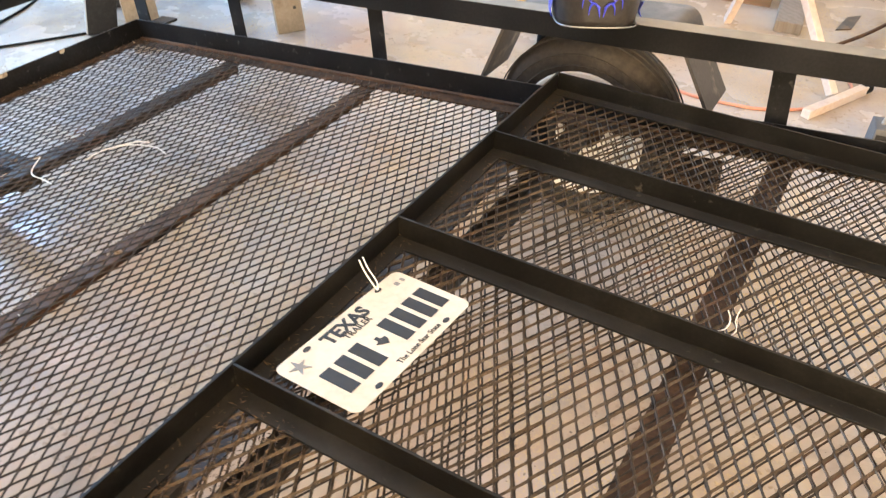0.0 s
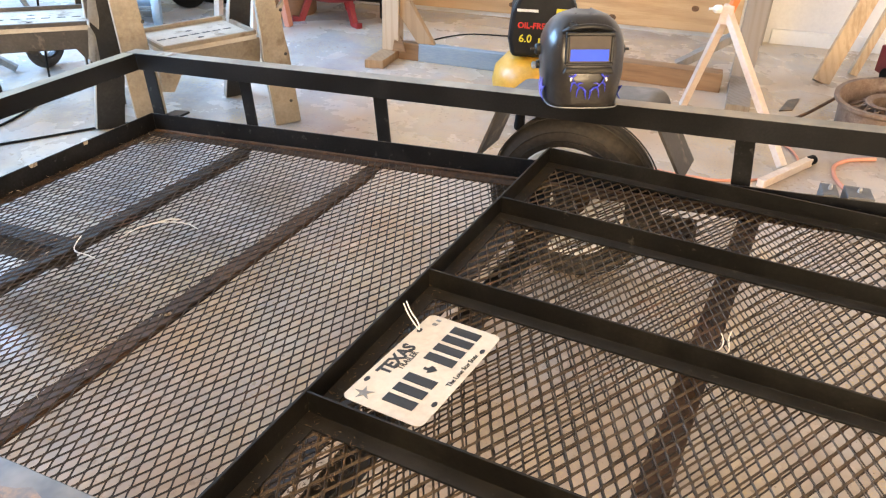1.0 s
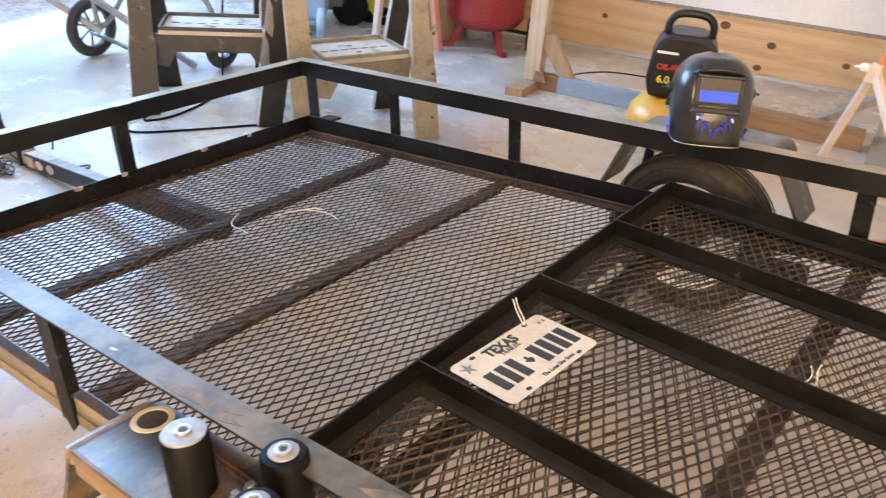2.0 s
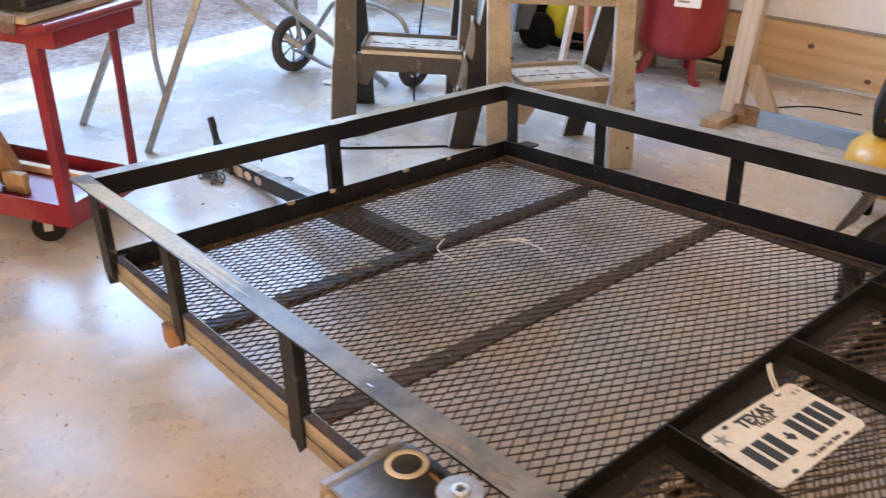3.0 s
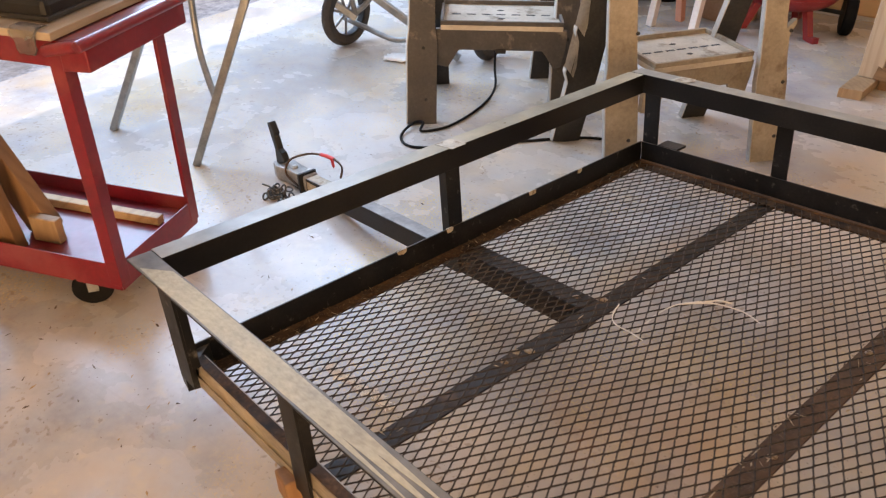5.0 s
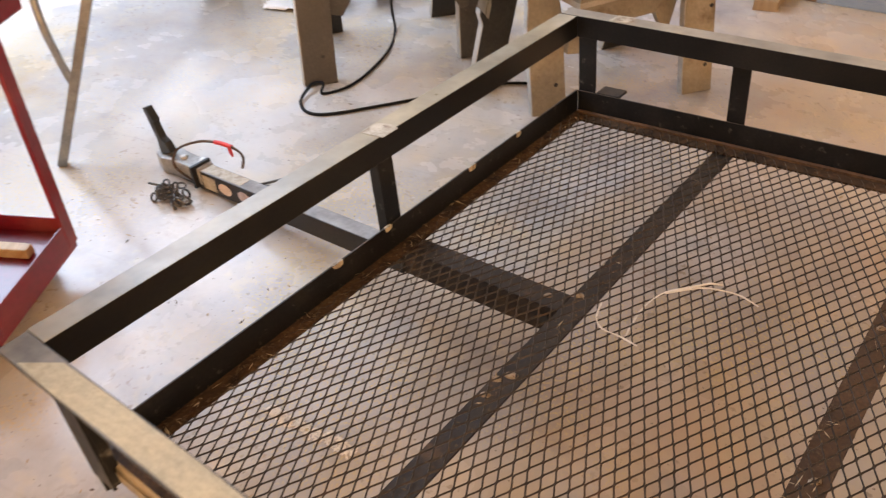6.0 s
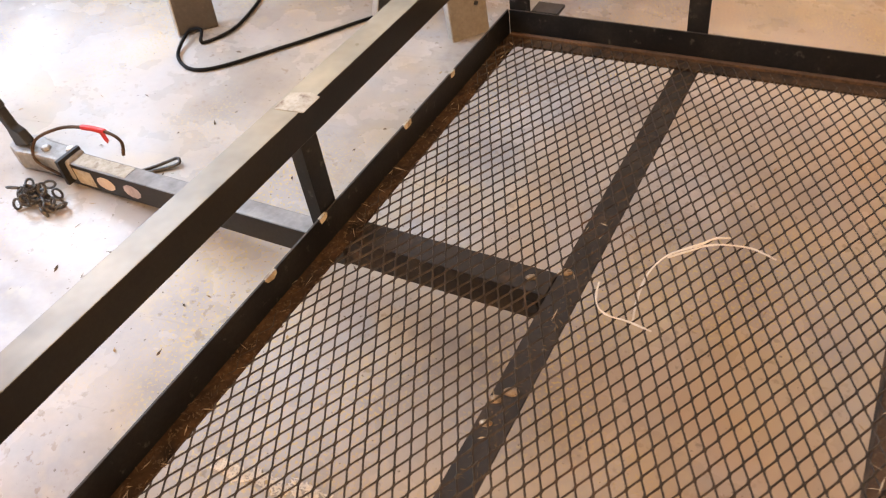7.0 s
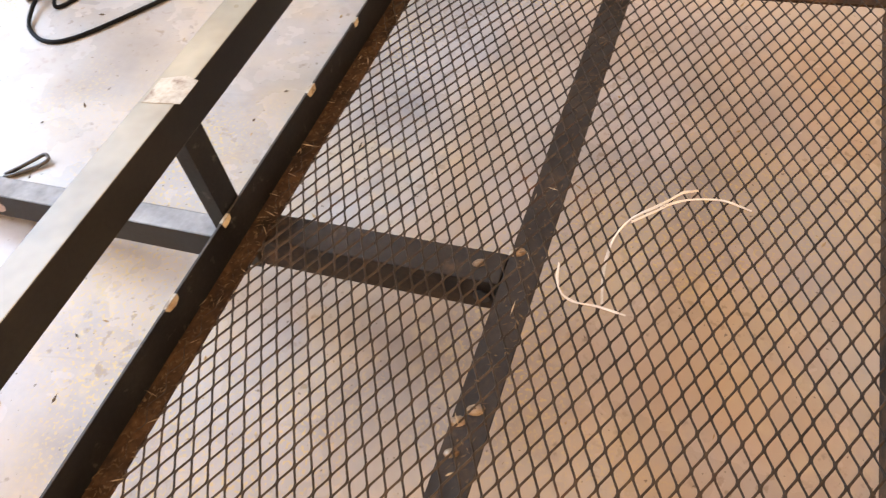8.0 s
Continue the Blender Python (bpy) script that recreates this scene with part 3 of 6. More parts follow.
# ---------------------------------------------------------------- setting
ground = bmesh.new()
box(ground, -400, 400, -400, 400, -0.5, -0.06)
tagged(part("ground", ground, "gravel"), "grey gravel drive outside the workshop", "ground", kind="structure")

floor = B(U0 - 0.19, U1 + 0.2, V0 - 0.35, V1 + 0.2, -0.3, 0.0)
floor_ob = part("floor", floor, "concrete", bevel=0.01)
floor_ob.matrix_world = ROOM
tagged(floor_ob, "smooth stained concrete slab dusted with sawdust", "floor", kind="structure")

T = 0.16


def wall(name, boxes, label, material="wall"):
    bm = bmesh.new()
    for b in boxes:
        box(bm, *b)
    ob = part(name, bm, material)
    ob.matrix_world = ROOM
    return tagged(ob, label, "wall", kind="structure")


wall("wall_back", [(U0 - T, U1 + T, V1, V1 + T, 0, HIGH)], "white painted panel wall above a plywood kick board")
# out of view, added so that the room holds its light
wall("wall_far", [(U1, U1 + T, V0, V1, 0, HIGH)], "unseen white wall added to close the workshop")
wall("wall_front", [(U0 - T, U0, V0, DOOR[0], 0, HIGH), (U0 - T, U0, DOOR[1], V1, 0, HIGH), (U0 - T, U0, DOOR[0], DOOR[1], DOOR[2], HIGH)],
     "white painted wall with a wide open garage doorway")
wall("wall_near", [(U0 - T, SIDE[0], V0 - T, V0, 0, HIGH), (SIDE[1], U1 + T, V0 - T, V0, 0, HIGH), (SIDE[0], SIDE[1], V0 - T, V0, SIDE[2], HIGH)],
     "unseen white wall with an added opening for warm fill light")
# out of view, kept pale so that it throws light back down
roof = part("ceiling", B(U0 - T, U1 + T, V0 - T, V1 + T, HIGH, HIGH + 0.15), "ceiling")
roof.matrix_world = ROOM
tagged(roof, "unseen pale ceiling added to bounce light over the workshop", "ceiling", kind="structure")

# plywood kick board along the back wall, with knots, and the timber that stands against it
kick = part("kick_board", B(U0 + 0.02, 2.78, V1 - 0.022, V1 - 0.002, 0.03, 0.36), "ply", bevel=0.002)
kick.matrix_world = ROOM
tagged(kick, "knotty yellow plywood board along the foot of the wall", "wall board", kind="structure")
for k, (u, z, r) in enumerate(((0.35, 0.12, 0.02), (0.98, 0.24, 0.016), (1.75, 0.30, 0.025), (2.05, 0.22, 0.022), (2.0, 0.07, 0.02), (2.5, 0.17, 0.018), (-0.4, 0.2, 0.02), (1.35, 0.09, 0.015))):
    spot = lathe(bmesh.new(), [(r, 0), (r, 0.001)], 14, pose(u, V1 - 0.0225, z, 90, 0, 0) @ Matrix.Diagonal((1.3, 1, 1, 1)))
    part("knot", spot, "knot", kick, "dark wood knot" if k == 0 else "")
strip = part("wall_sill", B(U0 + 0.02, U1 - 0.02, V1 - 0.030, V1 - 0.002, 0.362, 0.378), "grey_wood")
strip.matrix_world = ROOM
tagged(strip, "thin dark strip over the plywood board", "trim", kind="structure")
skirt = part("baseboard", B(2.98, U1 - 0.02, V1 - 0.02, V1 - 0.002, 0.0, 0.09), "white", bevel=0.003)
skirt.matrix_world = ROOM
tagged(skirt, "white painted baseboard", "baseboard", kind="structure")

# ---------------------------------------------------------------- the trailer, nose down on its tongue
TRAILER = pose(-0.0315, 0.0127, 0.175, 0, -6.6, 0.70)   # z = 0 at its deck mesh, x from the front to the rear, y to the far side
LONG, YN, YF = 2.96, 0.062, 1.660
trailer = thing("utility_trailer", TRAILER, "black steel utility trailer with rusty expanded-metal deck, nose on the floor", "trailer")


def expanded(name, x0, x1, y0, y1, z, parent, pitch=0.0262, length=0.0512, thick=0.0009, wide=0.0017, tilt=-0.60, label="", sag=0.006, seed=3, material="mesh"):
    """Expanded metal: strands that swing from knuckle to knuckle with rounded bends, each twisted out of the sheet; short way along x, long way along y."""
    rnd = random.Random(seed)
    verts, faces = [], []
    rows, cols = int((x1 - x0) / pitch), int((y1 - y0) / (length / 2))
    half = pitch / 2 - wide * 0.35
    knots = [(k + u, u) for k in range(cols) for u in (0.0, 0.16, 0.84)]
    for i in range(rows + 1):
        skew = rnd.uniform(-0.0008, 0.0008)
        for up in (1, -1):
            ring = None
            for s_, u in knots:
                y = y0 + s_ * length / 2
                f = 0.04 if u == 0.0 else (0.10 if u == 0.16 else 0.90)
                if u == 0.0 and int(s_) % 2 == 0:
                    f = 0.98
                elif int(s_) % 2 == 0 and u:
                    f = 1 - f
                x = x0 + (i + 0.5) * pitch + skew + up * half * f
                h = z + sag * (noise.noise(Vector((x * 2.2, y * 2.2, 7.0 + seed))) - 0.3) + 0.0006 * up * f
                t = tilt + rnd.uniform(-0.10, 0.10)
                ca, sa = math.cos(t), math.sin(t)
                now = []
                for da, dh in ((-wide, -thick), (wide, -thick), (wide, thick), (-wide, thick)):
                    now.append(len(verts))
                    verts.append((x + da * ca - dh * sa, y, h + da * sa + dh * ca))
                if ring:
                    for q in range(4):
                        faces.append((ring[q], ring[(q + 1) % 4], now[(q + 1) % 4], now[q]))
                ring = now
    mesh = bpy.data.meshes.new(name)
    mesh.from_pydata(verts, [], faces)
    mesh.materials.append(M[material])
    ob = new(name, mesh)
    ob.parent = parent
    return tagged(ob, label, kind="stuff")


# deck frame of angle iron: one leg up round the edge, one leg inwards below the mesh
LEG, FLAT, TH = 0.070, 0.055, 0.005
for name, o, along, ex, length, flat in (("front_angle", (-0.003, YN, -0.008), Y, X, YF - YN, 0.042), ("side_angle", (0.003, YF + 0.003, -0.009), X, NY, LONG, FLAT),
                                         ("rear_angle", (LONG, YN, -0.008), Y, NX, YF - YN, FLAT)):
    leg = prism(bmesh.new(), [(0, 0), (TH, 0), (TH, LEG), (0, LEG)], 0, length, axes(o, ex, Z, along))
    leg = part(name, leg, "black", trailer, bevel=0.0012)
    part("rusty_flange", prism(bmesh.new(), [(TH, 0), (flat, 0), (flat, TH), (TH, TH)], 0.004, length - 0.004, axes(o, ex, Z, along)), "rusty_flat", leg, "rust-brown bottom flange")
# near side member: dark flat top, tan face coloured like the floor it mirrors, with a rolled lower lip
side = part("side_angle", prism(bmesh.new(), [(0.056, 0.049), (0.077, 0.049), (0.077, 0.055), (0.050, 0.055), (0.050, -0.006), (0.056, -0.006)], 0.045, LONG, axes((0, 0, 0), Y, Z, X)),
            "side_steel", trailer, "grey-tan side angle with the floor's reflection in its colour", bevel=0.0012)
part("side_top", B(0.045, LONG, 0.0515, 0.0735, 0.0552, 0.0565), "rusty_flat", side, "dusty black flat top of the side angle")
part("side_lip", B(0.050, LONG, 0.0462, 0.0499, -0.008, 0.020), "side_steel", side, bevel=0.001)
part("rusty_flange", B(0.05, LONG - 0.004, 0.0565, 0.105, -0.012, -0.007), "rusty_flat", side, "rust-brown bottom flange")
part("corner_gusset", prism(bmesh.new(), [(-0.003, YN + 0.05), (0.004, 0.030), (0.050, 0.022), (0.056, 0.046)], -0.010, 0.050), "black", trailer)
for x in (0.442, 0.968, 1.535, 2.105, 2.55):
    rusty = "rust" if x in (0.968, 2.105) else "under_bar"
    bm = angle_bar(bmesh.new(), (x, YN + 0.01, -0.012), 0.054, 0.050, 0.005, Y, X, NZ, YF - YN - 0.02)
    part("cross_member", bm, rusty, trailer, "rusty angle-iron cross member" if rusty == "rust" else "", bevel=0.001)

for y in (0.085, 1.585):
    for x in (1.90,):
        part("spring_hanger", B(x - 0.01, x + 0.10, y - 0.05, y + 0.06, -0.115, -0.045), "rusty_flat", trailer, bevel=0.003)
part("dusty_lip", B(0.01, LONG - 0.01, YF - 0.018, YF - 0.006, -0.0035, 0.0030), "rust", trailer, "dusty welded edge of the mesh")
deck = expanded("deck_mesh", 0.004, LONG - 0.01, 0.080, YF - 0.002, -0.003, trailer, label="brown rusty expanded-metal deck")

# guard rails: angle iron with the flat leg outwards
RT = 0.290
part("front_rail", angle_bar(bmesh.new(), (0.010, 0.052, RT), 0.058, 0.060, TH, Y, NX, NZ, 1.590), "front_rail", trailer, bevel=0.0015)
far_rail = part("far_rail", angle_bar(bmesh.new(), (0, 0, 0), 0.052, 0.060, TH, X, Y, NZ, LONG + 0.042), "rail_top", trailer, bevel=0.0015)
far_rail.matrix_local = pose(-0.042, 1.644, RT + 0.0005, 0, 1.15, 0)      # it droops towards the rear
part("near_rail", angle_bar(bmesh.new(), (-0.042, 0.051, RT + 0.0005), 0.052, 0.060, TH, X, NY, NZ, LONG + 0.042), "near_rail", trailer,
     "scuffed grey near rail with sheen in its top tone", bevel=0.0015)


def droop(x):
    return RT - 0.020 * x


for x in (0.450, 0.988, 2.070, 2.88):
    bm = angle_bar(bmesh.new(), (x, 1.6655, 0.0), 0.048, 0.032, 0.005, Z, X, Y, droop(x) - 0.008)
    part("rail_post", bm, "black", trailer, bevel=0.001)
for x, y, low in ((0.030, 0.022, 0.022), (0.462, 0.0395, -0.006), (1.020, 0.0395, -0.006), (2.105, 0.0395, -0.006), (2.88, 0.0395, -0.006)):
    wide = 0.050 if x > 0.1 else 0.064
    bm = box(bmesh.new(), x, x + wide, y, y + 0.006, low, RT - 0.006)
    box(bm, x + wide - 0.005, x + wide, y + 0.0062, y + 0.024, 0.066, RT - 0.0615)
    bar_ = part("rail_post", bm, "black", trailer)
    if x > 0.1:
        part("post_lip", prism(bmesh.new(), [(x + 0.010, low), (x + wide, low), (x + 0.026, low - 0.024)], y + 0.001, y + 0.005, axes((0, 0, 0), X, Z, Y)), "black", bar_)
bm = angle_bar(bmesh.new(), (-0.0035, 0.819, 0.0), 0.030, 0.048, 0.005, Z, NX, Y, RT - 0.006)
part("rail_post", bm, "black", trailer, bevel=0.001)
bm = angle_bar(bmesh.new(), (0.002, 1.6655, 0.0), 0.056, 0.03, 0.005, Z, X, Y, RT - 0.006)
part("rail_post", bm, "black", trailer, bevel=0.001)
part("corner_tab", B(0.06, 0.13, 1.668, 1.72, 0.052, 0.060), "black", trailer)

# cream paint and glinting weld marks on the front angle and the rails
for y, w in ((0.650, 0.032), (1.138, 0.030), (1.348, 0.020), (0.815, 0.024)):
    out = [(-w / 2, 0), (-w * 0.4, -0.010), (0.1 * w, -0.014), (w * 0.42, -0.009), (w / 2, 0)]
    part("paint_chip", prism(bmesh.new(), [(a_ * random.uniform(0.85, 1.1), b_ * random.uniform(0.8, 1.2)) for a_, b_ in out], 0, 0.0010, axes((0.0022, y, 0.0615), Y, Z, X)), "cream", trailer)
    part("paint_chip", B(-0.0028, 0.0025, y - w * 0.45, y + w * 0.45, 0.0621, 0.0628), "cream", trailer)
for m, s_ in ((axes((-0.011, 0.850, RT + 0.0004), X, Y, Z), 0.030), (axes((0.135, 1.670, droop(0.135) + 0.0012), Y, X, Z), 0.023)):
    out = [(-s_, -0.030), (s_, -0.024), (s_, 0.026), (s_ * 0.2, 0.034), (-s_, 0.022)]
    part("paint_patch", prism(bmesh.new(), out, 0, 0.0006, m), "cream", trailer)
# first outline: cream paint and painted door glare; the others: rust
for out, z in (([(0.03, 0.004), (0.12, 0.002), (0.28, 0.002), (0.47, 0.002), (0.70, 0.003), (0.90, 0.006), (0.72, 0.014), (0.98, 0.020), (0.78, 0.028), (0.92, 0.036), (0.70, 0.044), (0.38, 0.048), (0.20, 0.048), (0.08, 0.046)], 0.0005),
               ([(1.47, 0.010), (1.51, 0.005), (1.58, 0.008), (1.63, 0.003), (1.66, 0.012), (1.61, 0.018), (1.64, 0.028), (1.57, 0.024), (1.54, 0.032), (1.52, 0.020)], 0.0005),
               ([(1.86, 0.022), (1.93, 0.014), (2.04, 0.020), (2.00, 0.040), (1.90, 0.044)], 0.0005)):
    rust_ = out[0][0] > 1
    rough_edge = [(x + random.uniform(-0.012, 0.012), y + random.uniform(-0.002, 0.002)) for x, y in out]
    part("rust_patch" if rust_ else "paint_patch", prism(bmesh.new(), rough_edge, 0, z, pose(0, 0, RT + 0.0006)), "rail_rust" if rust_ else "rail_cream", trailer, "orange rust patch on the rail" if rust_ else "cream paint on the rail with door glare in its colour")
# bright slivers shaped as the glints of weld marks
for x, y in ((1.352, 0.016), (1.33, 0.052), (1.31, 0.055)):
    part("weld_mark", prism(bmesh.new(), [(-0.008, -0.0012), (0.003, -0.0022), (0.009, 0.0006), (0.002, 0.0012), (-0.006, 0.001)], 0, 0.0009, pose(x, y, RT + 0.0009, 0, 0, 6)), "bare", trailer)

for x, y, r in ((0.452, 0.905, 0.010), (0.400, 0.872, 0.008), (0.452, 0.610, 0.009), (0.470, 0.632, 0.010), (0.458, 0.565, 0.008), (1.000, 0.700, 0.008), (0.985, 1.120, 0.007)):
    bead = lathe(bmesh.new(), [(r, 0.0), (r * 0.85, r * 0.35), (r * 0.4, r * 0.55), (0.0005, r * 0.6)], 10, pose(x, y, -0.0122, 0, 0, 40 * x) @ Matrix.Diagonal((1.4, 0.9, 1, 1)))
    for v in bead.verts:
        v.co += 0.0015 * noise.noise_vector(v.co * 160)
    part("weld_bead", bead, "weld", trailer, "pale rusty weld bead", smooth=60)

# tongue, coupler and wiring
tongue = part("tongue", B(-0.93, 0.01, 0.832, 0.880, -0.085, -0.020), "tongue", trailer, "dull charcoal tongue tube", bevel=0.003)
# under the deck: darker bar colour, for rust and for the deck's shade
part("tongue_channel", B(0.01, 0.440, 0.840, 0.900, -0.085, -0.0125), "under_bar", trailer, bevel=0.003)
part("tongue_hole", lathe(bmesh.new(), [(0.014, 0), (0.014, 0.003)], 18, pose(0.41, 0.8395, -0.050, 90, 0, 0)), "ink", tongue, "round dark hole")
for k, (x, w, c) in enumerate(((-0.745, 0.026, "cream"), (-0.672, 0.03, "pink"), (-0.585, 0.028, "old_sticker"))):
    out = [(w * math.cos(a), 0.019 * math.sin(a)) for a in [2 * math.pi * q / 10 for q in range(10)]] if k else [(-0.03, -0.022), (0.03, -0.022), (0.03, 0.022), (-0.03, 0.022)]
    part("sticker", prism(bmesh.new(), out, 0, 0.0006, axes((x, 0.8314, -0.052), X, Z, NY)), c, tongue, "worn round sticker" if k else "worn square sticker")
coupler = bmesh.new()
prism(coupler, [(-0.78, 0.828), (-0.78, 0.884), (-0.90, 0.888), (-0.955, 0.896), (-1.0, 0.882), (-1.015, 0.856), (-1.0, 0.830), (-0.955, 0.816), (-0.90, 0.824)], -0.070, -0.012)
part("pale_patch", B(-0.775, -0.60, 0.838, 0.876, -0.0199, -0.0190), "cream", tongue, "worn cream label on top of the tube")
coupler = part("coupler", coupler, "cap", trailer, "bare grey pressed-steel ball coupler", bevel=0.008)
bm = bmesh.new()
prism(bm, [(-0.032, 0), (0.032, 0), (0.026, 0.035), (0.010, 0.05), (0.012, 0.10), (0.02, 0.105), (0.012, 0.15), (-0.012, 0.15), (-0.014, 0.05)], -0.012, 0.012, axes((-0.95, 0.848, -0.008), (0.96, 0, 0.28), (-0.28, 0, 0.96), NY))
part("latch_lever", bm, "plastic", coupler, "black upright latch lever", bevel=0.003)
bm = bmesh.new()
box(bm, -0.80, -0.79, 0.812, 0.882, -0.072, -0.003)
part("wire_strap", bm, "plastic", coupler)
part("bolt", lathe(bmesh.new(), [(0.012, 0), (0.012, 0.006), (0.008, 0.009)], 6, pose(-0.88, 0.852, -0.012)), "bare", coupler)
part("bolt", lathe(bmesh.new(), [(0.012, 0), (0.012, 0.006), (0.008, 0.009)], 6, pose(-0.81, 0.870, -0.012)), "bare", coupler)
wire = smooth_path([(-0.80, 0.83, -0.07), (-0.89, 0.82, -0.03), (-0.895, 0.845, 0.015), (-0.81, 0.87, 0.052), (-0.72, 0.875, 0.070), (-0.645, 0.88, 0.068), (-0.612, 0.88, 0.05), (-0.628, 0.88, 0.010)])
wires = part("wire_harness", tube(bmesh.new(), wire, 0.004, 6), "rust", trailer, "thin brown trailer wire looped over the coupler", smooth=60)
part("wire_plug", tube(bmesh.new(), smooth_path([(-0.725, 0.875, 0.070), (-0.69, 0.877, 0.072), (-0.655, 0.880, 0.069)]), 0.0065, 8), "red_ink", wires, "red plug", smooth=60)
part("wire_tag", prism(bmesh.new(), [(-0.008, 0), (0.009, 0.0), (0.012, -0.020), (0.004, -0.030), (-0.005, -0.02)], 0, 0.002, axes((-0.665, 0.879, 0.066), X, Z, NY)), "red_ink", wires)


def ring_link(bm, m, a, b, r):
    pts = [(a * math.cos(t), b * math.sin(t), 0) for t in [2 * math.pi * k / 12 for k in range(13)]]
    return tube(bm, [m @ Vector(p) for p in pts], r, 6)


# wheels, axle and fenders
WX, WZ = 1.600, -0.097


def wheel(y, out):
    m = pose(WX, y, WZ, 90 * out, 0, 0)
    w = 0.062
    prof = [(0.166, -w * 0.80), (0.178, -w), (0.21, -w * 1.06), (0.238, -w), (0.252, -w * 0.80), (0.260, -w * 0.45), (0.262, 0), (0.260, w * 0.45), (0.252, w * 0.80),
            (0.238, w), (0.21, w * 1.06), (0.178, w), (0.166, w * 0.80), (0.166, -w * 0.80)]
    tyre = part("tyre", lathe(bmesh.new(), prof, 48, m), "tyre", trailer, "dusty black trailer tyre", smooth=50)
    for k in range(4):
        groove = lathe(bmesh.new(), [(0.2605, -0.003), (0.2635, -0.002), (0.2635, 0.002), (0.2605, 0.003), (0.2605, -0.003)], 48, m @ pose(0, 0, (k - 1.5) * 0.024))
        part("tread_rib", groove, "tyre", tyre)
    for r in (0.197, 0.226):
        part("sidewall_ring", lathe(bmesh.new(), [(r - 0.002, -w * 1.05), (r, -w * 1.085), (r + 0.002, -w * 1.05), (r - 0.002, -w * 1.05)], 40, m), "tyre", tyre)
    rim = lathe(bmesh.new(), [(0.169, -0.052), (0.172, -0.045), (0.165, -0.03), (0.158, -0.012), (0.12, 0.012), (0.06, 0.018), (0.05, 0.03), (0.02, 0.032), (0.0005, 0.032),
                              (0.0005, 0.02), (0.045, 0.01), (0.12, 0.0), (0.150, -0.02), (0.158, -0.045), (0.169, -0.052)], 40, m)
    rim = part("rim", rim, "white", trailer, "white steel rim", smooth=40)
    part("rim_lip", lathe(bmesh.new(), [(0.154, -0.056), (0.175, -0.058), (0.179, -0.062), (0.175, -0.066), (0.152, -0.064), (0.154, -0.056)], 44, m), "white", rim, "white inner rim edge", smooth=40)
    part("brake_hub", lathe(bmesh.new(), [(0.055, -0.03), (0.055, 0.0), (0.05, 0.012)], 24, m), "rusty_flat", rim)
    for k in range(5):
        a = 2 * math.pi * k / 5
        part("lug_nut", lathe(bmesh.new(), [(0.011, 0), (0.011, 0.012), (0.006, 0.016)], 6, m @ pose(0.035 * math.cos(a) * 1.0, 0.035 * math.sin(a), 0.024)), "bare", rim)


wheel(1.795, -1)
wheel(-0.062, 1)
part("axle", B(WX - 0.025, WX + 0.025, 0.0, 1.735, WZ - 0.025, WZ + 0.025), "black", trailer, bevel=0.003)
for y in (0.10, 1.60):
    part("leaf_spring", tube(bmesh.new(), smooth_path([(WX - 0.20, y, -0.105), (WX - 0.10, y, -0.118), (WX, y, -0.12), (WX + 0.15, y, -0.115), (WX + 0.31, y, -0.095)]), 0.012, square=True), "black", trailer)


def fender(y0, y1, top, material, label):
    """A flat-topped fender bent from plate."""
    r = 0.045
    mid = [(1.312, 0.03), (1.378, top - 0.07)]
    for k in range(6):
        a = radians(165 - 75 * k / 5)
        mid.append((1.437 + r * math.cos(a), top - r + r * math.sin(a)))
    mid += [(2 * WX + 0.05 - x, z) for x, z in mid[::-1]]
    outer = mid
    inner = [(x + (0.006 if x < WX else -0.006), z - 0.006) for x, z in mid]
    bm = prism(bmesh.new(), outer + inner[::-1], y0, y1, axes((0, 0, 0), X, Z, Y))
    return part("fender", bm, material, trailer, label, smooth=35)


near_fender = fender(-0.112, 0.036, 0.213, "fender", "scuffed grey-black fender with rust stains")
fender(1.712, 1.875, 0.235, "taupe", "dusty black fender")
part("worn_bend", tube(bmesh.new(), [(1.404, -0.110, 0.1930), (1.404, 0.034, 0.1930)], 0.0155, 14), "cap", near_fender, "bright worn bend")
part("fender_skirt", B(1.42, 1.86, -0.1115, -0.107, 0.166, 0.2136), "side_steel", near_fender, "tan scraped outer lip", bevel=0.0015)

# ramp gate folded down on the deck
RAMP = pose(1.586, 0, 0.082, 0, 5.4, 0)          # propped at its free end, flush with the deck at the hinge
ramp = part("ramp_gate", angle_bar(bmesh.new(), (0, 0.045, 0), 0.036, 0.048, 0.005, Y, X, Z, 1.562), "ramp_bar", trailer, "black ramp gate folded down over the deck", bevel=0.001)
ramp.matrix_local = RAMP
for y in (1.606, 1.265, 0.890, 0.460, 0.055):
    part("ramp_bar", angle_bar(bmesh.new(), (0.0055, y, 0.0005), 0.036, 0.047, 0.005, X, NY, Z, 1.31), "ramp_bar", ramp, bevel=0.001)
part("ramp_end_bar", angle_bar(bmesh.new(), (1.325, 0.045, 0), 0.036, 0.048, 0.005, Y, NX, Z, 1.562), "black", ramp, bevel=0.001)
expanded("ramp_mesh", 0.004, 1.32, 0.05, 1.60, -0.004, ramp, label="dusty brown expanded-metal ramp mesh in a paler, lit tone", sag=0.004, seed=9, wide=0.0022, material="ramp_mesh")
for y in (0.25, 1.45):
    part("ramp_foot", B(0.012, 0.052, y, y + 0.05, -0.082, -0.008), "black", ramp)
part("ramp_hinge", tube(bmesh.new(), [(1.34, 0.2, 0.0), (1.34, 1.5, 0.0)], 0.014, 10), "black", ramp)


